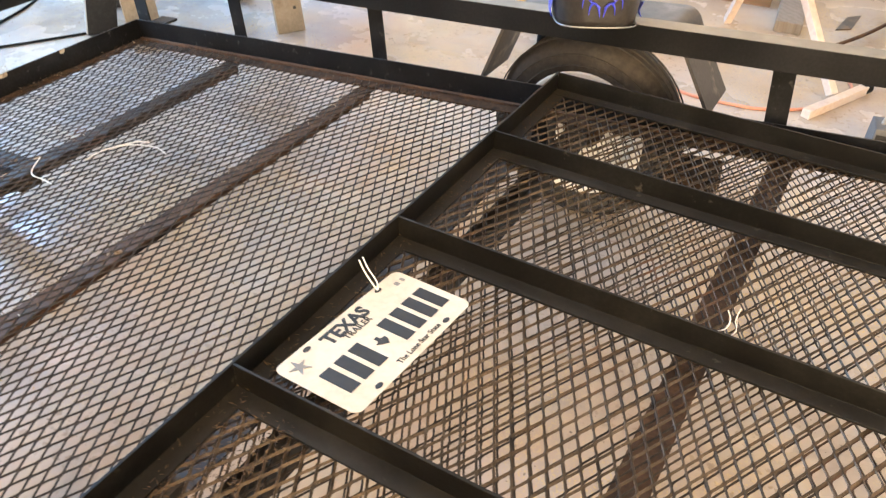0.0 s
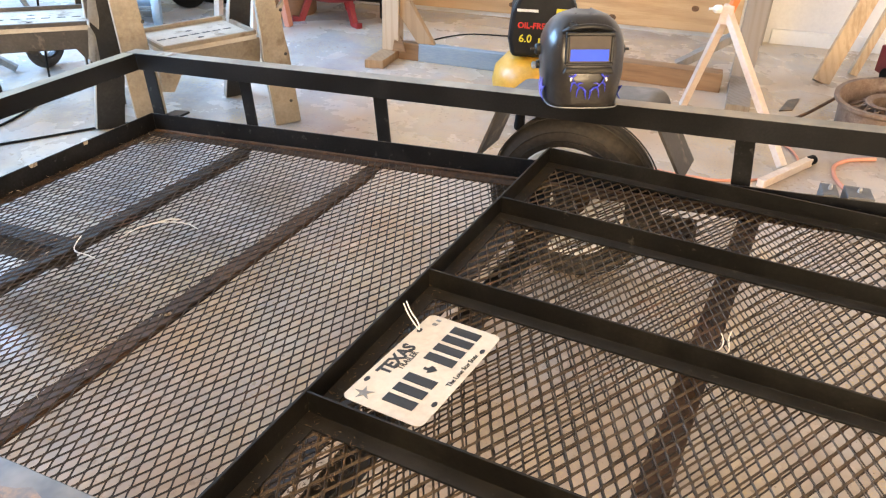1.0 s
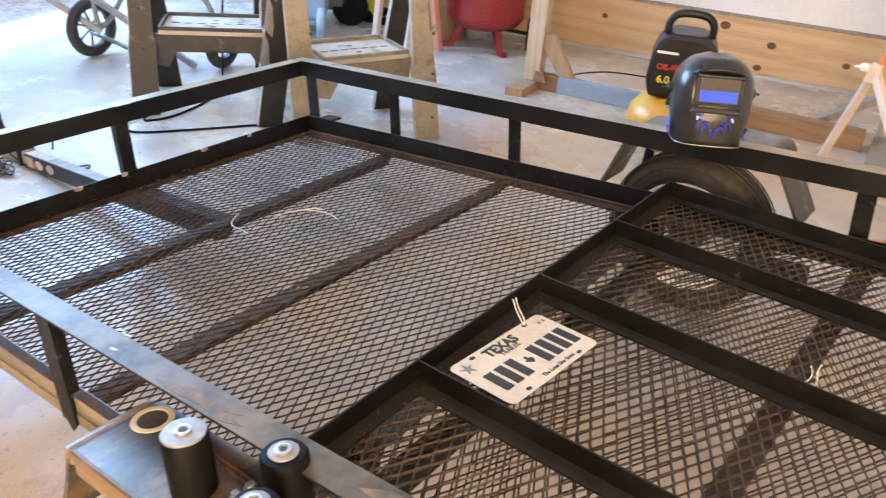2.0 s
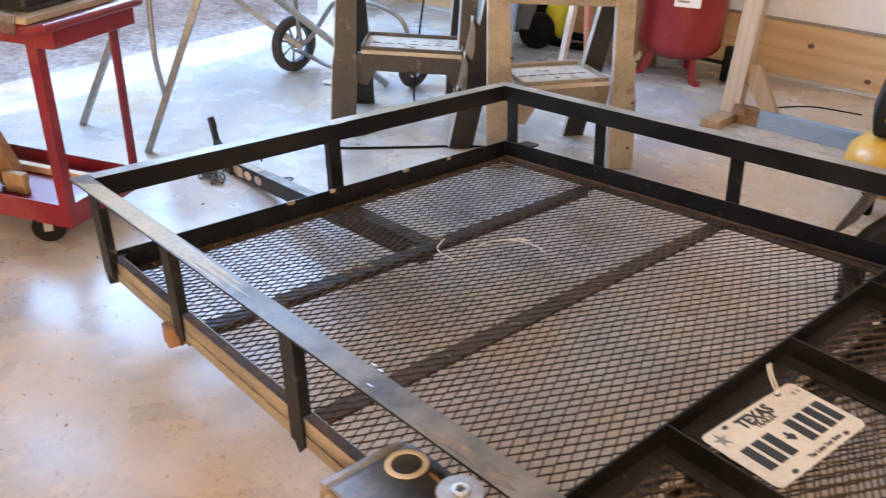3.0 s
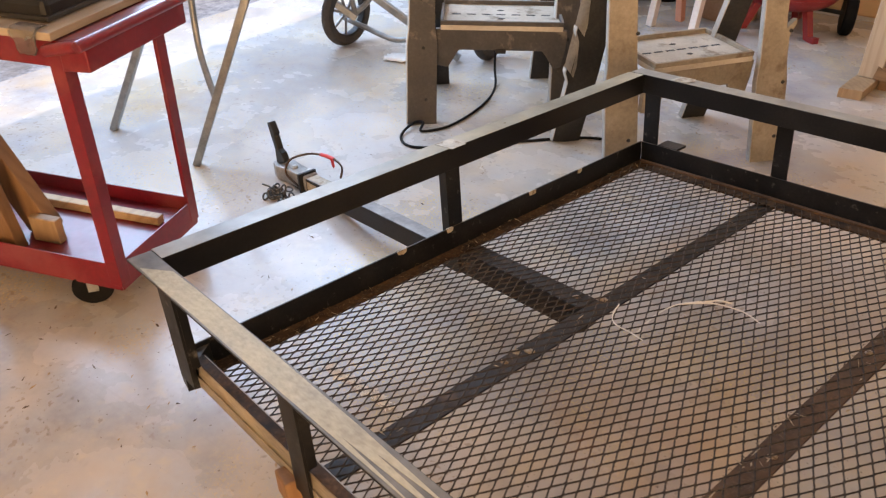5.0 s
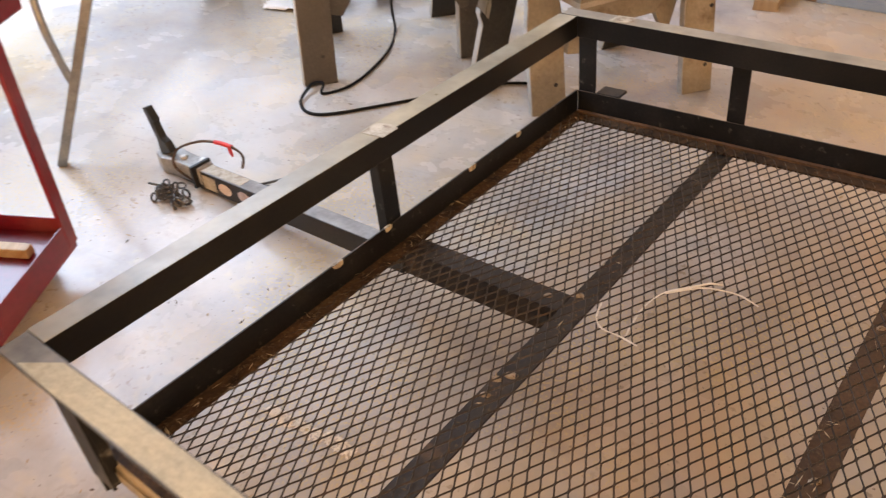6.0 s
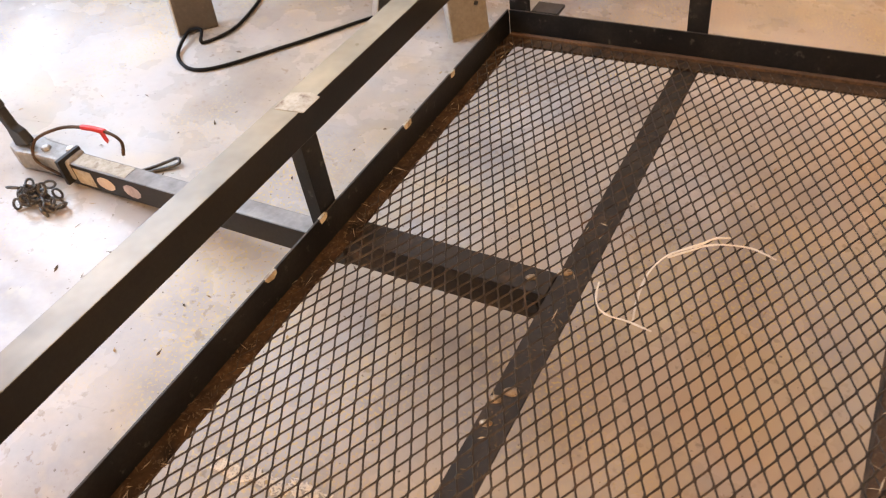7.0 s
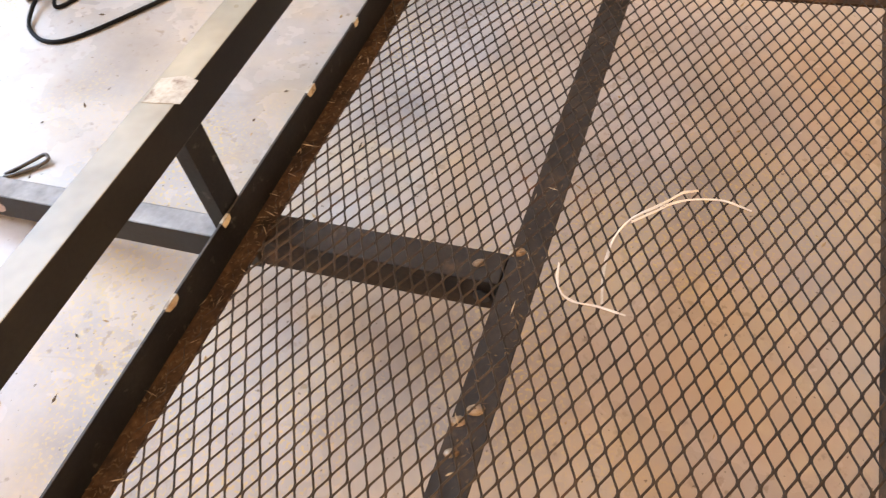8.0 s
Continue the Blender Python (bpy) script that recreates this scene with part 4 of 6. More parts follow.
# ---------------------------------------------------------------- on the trailer
def on_trailer(x, y, z, rx=0, ry=0, rz=0):
    return TRAILER @ pose(x, y, z, rx, ry, rz)


# licence plate: its long edge lies across the ramp
plate = thing("license_plate", on_trailer(1.722, 0.632, 0.095, 5.0, 4.0, 88.5), "cream trailer plate with black print lying on the ramp mesh", "license plate")
bm = bmesh.new()
w, h, c = 0.152, 0.0762, 0.014
out = []
for cx, cy, a0 in ((w - c, h - c, 0), (-w + c, h - c, 90), (-w + c, -h + c, 180), (w - c, -h + c, 270)):
    out += [(cx + c * math.cos(radians(a0 + k * 22.5)), cy + c * math.sin(radians(a0 + k * 22.5))) for k in range(5)]
sheet = part("plate_sheet", prism(bm, out, 0, 0.0012), "plate", plate)
letters("state_lettering", "TEXAS", 0.034, pose(-0.012, 0.053, 0.0016), "ink", sheet, bold=0.0011)
letters("type_lettering", "TRAILER", 0.0165, pose(-0.006, 0.0345, 0.0016), "ink", sheet)
letters("motto_lettering", "The Lone Star State", 0.0135, pose(0.02, -0.062, 0.0016), "ink", sheet)
for x in (-0.112, -0.079, -0.046, 0.026, 0.059, 0.092, 0.124):
    part("number_bar", B(x - 0.0115, x + 0.0115, -0.043, 0.015, 0.0013, 0.0021), "ink", sheet)
part("state_mark", prism(bmesh.new(), [(-0.004, 0.012), (0.003, 0.012), (0.003, 0.005), (0.012, 0.003), (0.011, -0.004), (0.004, -0.012), (-0.004, -0.006), (-0.012, 0.001), (-0.004, 0.003)], 0.0013, 0.0021, pose(-0.010, -0.013, 0)), "ink", sheet)
star = [((0.018 if k % 2 == 0 else 0.006) * math.sin(math.pi * k / 5), (0.018 if k % 2 == 0 else 0.006) * math.cos(math.pi * k / 5)) for k in range(10)]
part("star_mark", prism(bmesh.new(), star, 0.0013, 0.0021, pose(-0.124, 0.049, 0)), "grey_ink", sheet)
for x, y in ((-0.089, 0.066), (0.089, 0.066), (-0.089, -0.066), (0.089, -0.066)):
    part("bolt_hole", prism(bmesh.new(), [(0.006 * math.cos(a) * 1.3, 0.0045 * math.sin(a)) for a in [2 * math.pi * k / 10 for k in range(10)]], 0.0013, 0.0019, pose(x, y, 0)), "ink", sheet)
for x, wd in ((0.122, 0.008), (0.137, 0.006)):
    part("validation_bar", B(x - wd / 2, x + wd / 2, 0.047, 0.056, 0.0013, 0.0019), "grey_ink", sheet)
tie = bmesh.new()
for d in (0.0, 0.010):
    tube(tie, smooth_path([(0.089, 0.066, 0.0), (0.086 + d, 0.074, 0.012), (0.082 + d, 0.088, 0.034), (0.078 + d, 0.096, 0.056)], 4), 0.0014, 5)
part("zip_tie", tie, "white_ink", plate, "white zip tie through the corner hole")


def twine(pts, r, label):
    core = smooth_path([TRAILER @ (Vector(p) - Vector((0, 0, 0.004))) for p in pts], 8)
    bm = tube(bmesh.new(), core, r, 6)
    rnd = random.Random(len(pts))
    for k in range(3):
        tube(bm, smooth_path([p + Vector((rnd.uniform(-1, 1), rnd.uniform(-1, 1), rnd.uniform(0.2, 1))) * r * 1.3 for p in core[::6]], 5), r * 0.45, 5)
    ob = part("twine", bm, "twine", smooth=70)
    return tagged(ob, label, "twine", "bits of twine")


twine([(0.595, 0.843, -0.012), (0.587, 0.894, -0.010), (0.587, 0.949, -0.004), (0.607, 0.994, 0.006), (0.652, 1.030, 0.014), (0.672, 1.052, 0.016), (0.697, 1.068, 0.012)], 0.0017, "frayed white twine curled on the mesh")
twine([(0.610, 0.985, 0.010), (0.645, 1.012, 0.016), (0.675, 1.040, 0.014), (0.731, 1.056, 0.010), (0.778, 1.047, 0.006)], 0.0014, "frayed white twine curled on the mesh")
twine([(0.526, 0.872, 0.026), (0.530, 0.845, 0.014), (0.551, 0.825, 0.008), (0.588, 0.824, 0.006), (0.633, 0.818, 0.006)], 0.0014, "short white twine end knotted round the mesh")
twine([(2.13, 0.900, 0.060), (2.17, 0.905, 0.068), (2.178, 0.914, 0.084), (2.172, 0.920, 0.098)], 0.0008, "short white twine end knotted round the ramp mesh")
twine([(2.17, 0.898, 0.060), (2.190, 0.905, 0.071), (2.186, 0.915, 0.088), (2.190, 0.922, 0.106)], 0.0008, "short white twine end knotted round the ramp mesh")


def helmet(m):
    """A welding helmet: domed shell, sunken window with a blue filter, side knobs."""
    t = thing("welding_helmet", m, "glossy dark welding helmet with blue lens and flame print", "helmet")
    bm = bmesh.new()
    rows, seg = 16, 36
    grid = []
    for i in range(rows + 1):
        s = i / rows
        z = 0.005 + 0.262 * s
        k = 1.0 if s < 0.55 else math.sqrt(max(0.0, 1 - ((s - 0.55) / 0.455) ** 2.4))
        rx, ry = 0.108 * (0.86 + 0.14 * min(1, s / 0.35)) * k + 0.004, 0.118 * (0.90 + 0.10 * min(1, s / 0.3)) * k + 0.004
        ring = []
        for j in range(seg + 1):
            a = radians(-200 + 220 * j / seg)
            sx, sy = math.cos(a), math.sin(a)
            e = 0.72
            x, y = rx * math.copysign(abs(sx) ** e, sx), ry * math.copysign(abs(sy) ** e, sy)
            if y < 0 and s < 0.42:
                y *= 1 + 0.10 * (0.42 - s)
            if abs(x) < 0.062 and y < -0.05 and 0.44 < s < 0.86:
                y += 0.006
            ring.append(bm.verts.new((x, y, z)))
        grid.append(ring)
    for lo, hi in zip(grid, grid[1:]):
        for j in range(seg):
            bm.faces.new((lo[j], lo[j + 1], hi[j + 1], hi[j]))
    shell = part("shell", bm, "helmet", t, smooth=60)
    so = shell.modifiers.new("wall", "SOLIDIFY")
    so.thickness = 0.004
    part("brow", tube(bmesh.new(), smooth_path([(-0.066, -0.088, 0.212), (-0.045, -0.106, 0.224), (0, -0.112, 0.230), (0.045, -0.106, 0.224), (0.066, -0.088, 0.212)]), 0.008, 8), "plastic", t, smooth=60)
    bm = bmesh.new()
    for a in ((-0.064, 0.064, -0.1235, -0.110, 0.126, 0.134), (-0.064, 0.064, -0.1225, -0.105, 0.206, 0.216), (-0.064, -0.055, -0.123, -0.106, 0.134, 0.206), (0.055, 0.064, -0.123, -0.106, 0.134, 0.206)):
        box(bm, *a)
    frame_ = part("window_frame", bm, "plastic", t, bevel=0.003)
    part("cover_lens", B(-0.055, 0.055, -0.119, -0.110, 0.134, 0.206), "smoke", frame_, "smoky cover lens")
    part("filter_lens", B(-0.051, 0.051, -0.1210, -0.1200, 0.138, 0.170), "blue_lens", frame_, "bright blue filter glass")
    part("bottom_edge", tube(bmesh.new(), smooth_path([(-0.096, 0.02, 0.007), (-0.097, -0.05, 0.007), (-0.083, -0.098, 0.007), (-0.04, -0.115, 0.007), (0.04, -0.115, 0.007), (0.083, -0.098, 0.007), (0.097, -0.05, 0.007), (0.096, 0.02, 0.007)], 5), 0.0018, 6), "galv", shell, "pale worn bottom edge", smooth=60)
    part("chin_ridge", prism(bmesh.new(), [(-0.070, 0.104), (0.070, 0.104), (0.062, 0.121), (-0.062, 0.121)], 0.108, 0.1275, axes((0, 0, 0), X, Z, NY)), "charcoal", shell, bevel=0.005)
    for side in (-1, 1):
        flame = bmesh.new()
        for pts in ([(0.006, 0.050), (0.016, 0.060), (0.026, 0.064), (0.038, 0.078), (0.046, 0.096)], [(0.022, 0.062), (0.028, 0.052), (0.030, 0.034)], [(0.036, 0.076), (0.044, 0.070), (0.046, 0.050)],
                    [(0.008, 0.052), (0.006, 0.040), (0.004, 0.028)], [(0.034, 0.098), (0.044, 0.090), (0.054, 0.094)], [(0.028, 0.070), (0.020, 0.074), (0.014, 0.072)]):
            tube(flame, smooth_path([(side * x, -0.1285, z + 0.006) for x, z in pts], 4), 0.0036, 6, r2=0.0006)
        part("flame_print", flame, "blue_flame", shell, "thin blue flame print", smooth=60)
        part("dark_mark", B(side * 0.0440 - 0.0018, side * 0.0440 + 0.0018, -0.1306, -0.1299, 0.083, 0.092), "ink", shell)
        part("white_mark", B(side * 0.0465 - 0.003, side * 0.0465 + 0.003, -0.1298, -0.1288, 0.085, 0.095), "white_ink", shell)
        out = [(-0.07, 0.05), (-0.03, 0.09), (-0.035, 0.06), (0.0, 0.085), (-0.01, 0.05), (0.03, 0.06), (-0.01, 0.03), (0.02, 0.018), (-0.05, 0.022)]
        part("side_flame", prism(bmesh.new(), out, 0, 0.001, axes((side * 0.107, -0.035, 0.0), NY, Z, (side, 0, 0))), "blue_flame", shell)
        knob = part("side_knob", lathe(bmesh.new(), [(0.016, 0), (0.016, 0.014), (0.012, 0.018), (0.004, 0.018), (0.004, 0.03), (0.0005, 0.03)], 14, axes((side * 0.108, 0.015, 0.15), Y, Z, (side, 0, 0))), "plastic", t)
        part("small_knob", lathe(bmesh.new(), [(0.011, 0), (0.011, 0.012), (0.0005, 0.013)], 12, axes((side * 0.108, 0.02, 0.105), Y, Z, (side, 0, 0))), "plastic", t)
    return t


helmet(on_trailer(1.656, 1.648, 0.2535, -5, 4.0, 29) @ Matrix.Diagonal((0.95, 0.94, 0.91, 1.0)))


def bushing(m, r, label):
    t = thing("rubber_bushing", m, label, "bushing", "bushings on the fender")
    prof = [(0.028, 0.0), (0.031, 0.004), (0.031, 0.088), (0.028, 0.093), (0.021, 0.094), (0.009, 0.094)]
    part("rubber_sleeve", lathe(bmesh.new(), prof, 28), "rubber", t, smooth=40)
    cap = part("metal_cap", lathe(bmesh.new(), [(r, 0.0925), (r + 0.001, 0.095), (r, 0.0965), (0.007, 0.0975), (0.006, 0.0965)], 28), "cap", t, "dull metal end disc", smooth=40)
    part("collar", lathe(bmesh.new(), [(0.011, 0.0970), (0.011, 0.1000), (0.007, 0.1005), (0.007, 0.0985)], 18), "bare", cap, smooth=40)
    part("square_hole", B(-0.0045, 0.0045, -0.0045, 0.0045, 0.0966, 0.0992), "ink", t)
    return t


bushing(on_trailer(1.634, -0.052, 0.2135, 0, 0, 10), 0.029, "black rubber bushing with wide metal disc standing on the fender")
bushing(on_trailer(1.766, 0.000, 0.2135, 0, 0, 30), 0.019, "black rubber bushing with small metal disc standing on the fender")
bushing(on_trailer(1.806, -0.080, 0.2135, 0, 0, 50), 0.019, "black rubber bushing with small metal disc standing on the fender")
# weld-cleaned ring and a pair of rods on the fender
ring = lathe(bmesh.new(), [(0.024, 0.0), (0.032, 0.0), (0.033, 0.001), (0.032, 0.002), (0.024, 0.002), (0.023, 0.001), (0.024, 0.0)], 28, on_trailer(1.457, 0.000, 0.2135))
tagged(part("flat_ring", ring, "plate", smooth=40), "pale flat washer lying on the fender", "washer")
rods = [((1.500, 0.010, 0.218), (1.70, 0.000, 0.218)), ((1.640, -0.004, 0.218), (1.725, -0.010, 0.218))]
for p, q in rods:
    ob = part("welding_rod", tube(bmesh.new(), [TRAILER @ Vector(p), TRAILER @ Vector(q)], 0.004, 8), "rust", smooth=60)
    tagged(ob, "short rusty round rod lying along the rail", "rod", "rods on the fender")
for k, (x, y) in enumerate(((1.700, -0.034), (1.722, -0.060), (1.702, -0.012), (1.688, -0.064))):
    t = thing("hex_bolt", on_trailer(x, y, 0.2235, 90, 0, 40 * k), "shiny zinc bolt lying on the fender", "bolt", "bolts on the fender")
    part("bolt_head", lathe(bmesh.new(), [(0.010, -0.004), (0.010, 0.004)], 6), "bare", t)
    part("bolt_shank", lathe(bmesh.new(), [(0.0055, 0.004), (0.0055, 0.034)], 10), "bare", t)


def litter(name, spots, count, material, label, category, size, seed, m=TRAILER, thin=1.0):
    """Dry leaves and bark caught on the steel."""
    rnd = random.Random(seed)
    verts, faces = [], []
    for _ in range(count):
        x0, x1, y0, y1, z0, z1 = rnd.choice(spots)
        p = Vector((rnd.uniform(x0, x1), rnd.uniform(y0, y1), rnd.uniform(z0, z1)))
        q = Euler((rnd.uniform(-0.5, 0.5), rnd.uniform(-0.5, 0.5), rnd.uniform(0, 6.28))).to_matrix()
        l, w = size * rnd.uniform(0.5, 1.5), size * rnd.uniform(0.15, 0.5) * thin
        k = len(verts)
        for v in ((-l, 0, 0), (0, -w, 0.2 * w), (l, 0, 0), (0, w, 0.2 * w), (0, 0, 0.6 * w)):
            verts.append(m @ (p + q @ Vector(v)))
        for f in ((0, 1, 4), (1, 2, 4), (2, 3, 4), (3, 0, 4), (0, 3, 2, 1)):
            faces.append([k + i for i in f])
    mesh = bpy.data.meshes.new(name)
    mesh.from_pydata(verts, [], faces)
    mesh.materials.append(M[material])
    return tagged(new(name, mesh), label, category, kind="stuff")


litter("leaf_litter", [(0.006, 0.045, 0.08, 1.62, -0.003, 0.006)] * 3 + [(0.46, 0.50, 0.1, 1.6, 0.0, 0.006)] + [(0.968, 1.022, 0.1, 1.6, -0.004, 0.004)] * 4 + [(1.595, 1.63, 0.10, 1.58, 0.078, 0.090)] * 2
       + [(1.60, 1.72, 0.09, 0.44, 0.070, 0.084)] * 4, 3600, "leaf", "dry brown leaf crumbs caught along the steel edges", "leaf litter", 0.0042, 5, thin=0.8)
litter("straw_bits", [(0.010, 0.050, 0.15, 1.60, 0.001, 0.010)] * 4 + [(0.97, 1.02, 0.2, 1.6, 0.0, 0.008)] * 3 + [(0.45, 0.49, 0.2, 1.6, 0.0, 0.006)], 90, "straw", "pale splinters and dry straw caught in the mesh", "debris", 0.010, 15, thin=0.3)
litter("sawdust_streak", [(-0.03, 0.04, 0.395, 0.42, 0.001, 0.003), (0.04, 0.12, 0.405, 0.435, 0.001, 0.003), (0.12, 0.20, 0.42, 0.45, 0.001, 0.003)], 420, "twine", "pale streak of sawdust on the floor under the deck", "sawdust", 0.006, 21, Matrix.Identity(4))
litter("floor_grit", [(-0.9, 0.9, -1.0, -0.06, 0.001, 0.002), (-1.0, 0.0, -0.3, 1.5, 0.001, 0.002)], 90, "leaf", "small dark leaf bits and grit scattered on the floor", "debris", 0.008, 31, Matrix.Identity(4), thin=0.8)
litter("wood_chips", [(-1.6, 1.6, -0.9, 0.0, 0.001, 0.003), (-1.5, 1.0, 0.0, 1.7, 0.001, 0.003), (-0.6, 2.6, 1.9, 3.4, 0.001, 0.003)], 260, "chip", "scattered wood chips and dirt on the floor", "debris", 0.007, 8, Matrix.Identity(4))
litter("driveway_leaves", [(-3.6, -2.2, -1.5, 3.2, -0.05, 0.0)], 40, "leaf", "dead leaves on the drive", "debris", 0.03, 4, ROOM @ pose(-0.9, 0, -0.005))

block = B(-0.022, 0.030, -0.026, 0.030, -0.066, -0.0125)
bmesh.ops.transform(block, matrix=pose(0.432, 0.050, 0.022, 0, 0, -8), verts=block.verts)
part("wood_shim", block, "oak", trailer, "orange-brown wood shim wedged under the side angle", bevel=0.004)

# safety chain heaped on the floor beside the coupler
chain = thing("safety_chain", pose(-0.86, 0.74, 0), "heap of grey steel safety chain on the concrete", "chain")
rnd = random.Random(12)
for k in range(34):
    m = pose(rnd.gauss(0, 0.034), rnd.gauss(0, 0.020), 0.007 + abs(rnd.gauss(0, 0.014)), rnd.uniform(-70, 70), rnd.uniform(-60, 60), rnd.uniform(0, 360))
    part("chain_link", ring_link(bmesh.new(), m, 0.0135, 0.0085, 0.0033), "chain", chain, smooth=60)


def cable(name, pts, r, material, label, category="cable"):
    ob = part(name, tube(bmesh.new(), smooth_path(pts, 8), r, 8), material, smooth=60)
    return tagged(ob, label, category)


cable("power_cord", [(-0.40, 2.02, 0.006), (-0.53, 1.90, 0.006), (-0.72, 1.57, 0.006), (-0.86, 1.36, 0.006), (-0.97, 1.37, 0.006), (-1.02, 1.47, 0.02), (-0.99, 1.50, 0.025), (-0.96, 1.47, 0.006),
                     (-0.93, 1.60, 0.006), (-1.00, 1.84, 0.006), (-1.12, 2.03, 0.006), (-1.20, 2.10, 0.10), (-1.21, 2.14, 0.45), (-1.22, 2.2, 0.80)], 0.0055, "rubber", "black power cord looped on the floor")
cable("air_hose", [(1.2, 3.00, 0.006), (1.55, 2.74, 0.006), (1.80, 2.74, 0.006), (1.92, 2.79, 0.006), (2.03, 2.88, 0.006), (2.11, 3.01, 0.006), (2.13, 3.13, 0.006), (2.07, 3.27, 0.006), (1.95, 3.36, 0.006)], 0.006, "salmon", "thin red air hose on the floor", "hose")
cable("air_hose", [(2.42, 2.86, 0.009), (2.33, 2.94, 0.009), (2.28, 3.04, 0.009), (2.27, 3.16, 0.009), (2.32, 3.26, 0.009), (2.42, 3.33, 0.011)], 0.009, "salmon", "thin red air hose on the floor", "hose")
cable("thin_cord", [(0.35, 4.15, 0.004), (0.1, 4.02, 0.004), (-0.02, 3.72, 0.004), (0.10, 3.60, 0.004)], 0.004, "rubber", "thin dark cord on the floor")


hook = bmesh.new()
tube(hook, smooth_path([(-0.705, 0.935, 0.004), (-0.680, 0.955, 0.005), (-0.652, 0.985, 0.006), (-0.640, 1.005, 0.010), (-0.652, 1.012, 0.014), (-0.668, 0.995, 0.010), (-0.690, 0.965, 0.006), (-0.708, 0.944, 0.004)], 5), 0.0042, 7)
tagged(part("wire_hook", hook, "chain", smooth=60), "bent steel wire hook lying on the concrete", "hook")


# ---------------------------------------------------------------- folding sawhorses
def board(a, b, side, wide, thick, flare=1.15, notches=(), taper=0.85):
    """A leg: a flat moulded board between two points, wider at the foot; notches (height, sign) bite into its edges."""
    a, b = Vector(a), Vector(b)
    ez = (b - a).normalized()
    ex = (Vector(side) - ez * ez.dot(Vector(side))).normalized()
    length, w = (b - a).length, wide / 2
    edges = []
    for sign in (1, -1):
        e = [(w * flare, 0), (w * flare, length * 0.36), (w, length * 0.44)]
        for z, k in notches:
            if k == sign:
                e += [(w, z), (w + 0.004, z + 0.012), (w + 0.022, z + 0.045), (w + 0.022, z + 0.062), (w - 0.012, z + 0.030), (w - 0.014, z + 0.07)]
        e += [(w * taper, length)]
        edges.append([(sign * x, z) for x, z in e])
    m = axes(a, ex, ez, ex.cross(ez))
    shape = prism(bmesh.new(), edges[0] + edges[1][::-1], -thick / 2, thick / 2, m)
    rim = prism(bmesh.new(), edges[1] + [(x - 0.0035, z) for x, z in edges[1][::-1]], -thick / 2 + 0.001, thick / 2 - 0.001, m)
    return shape, rim


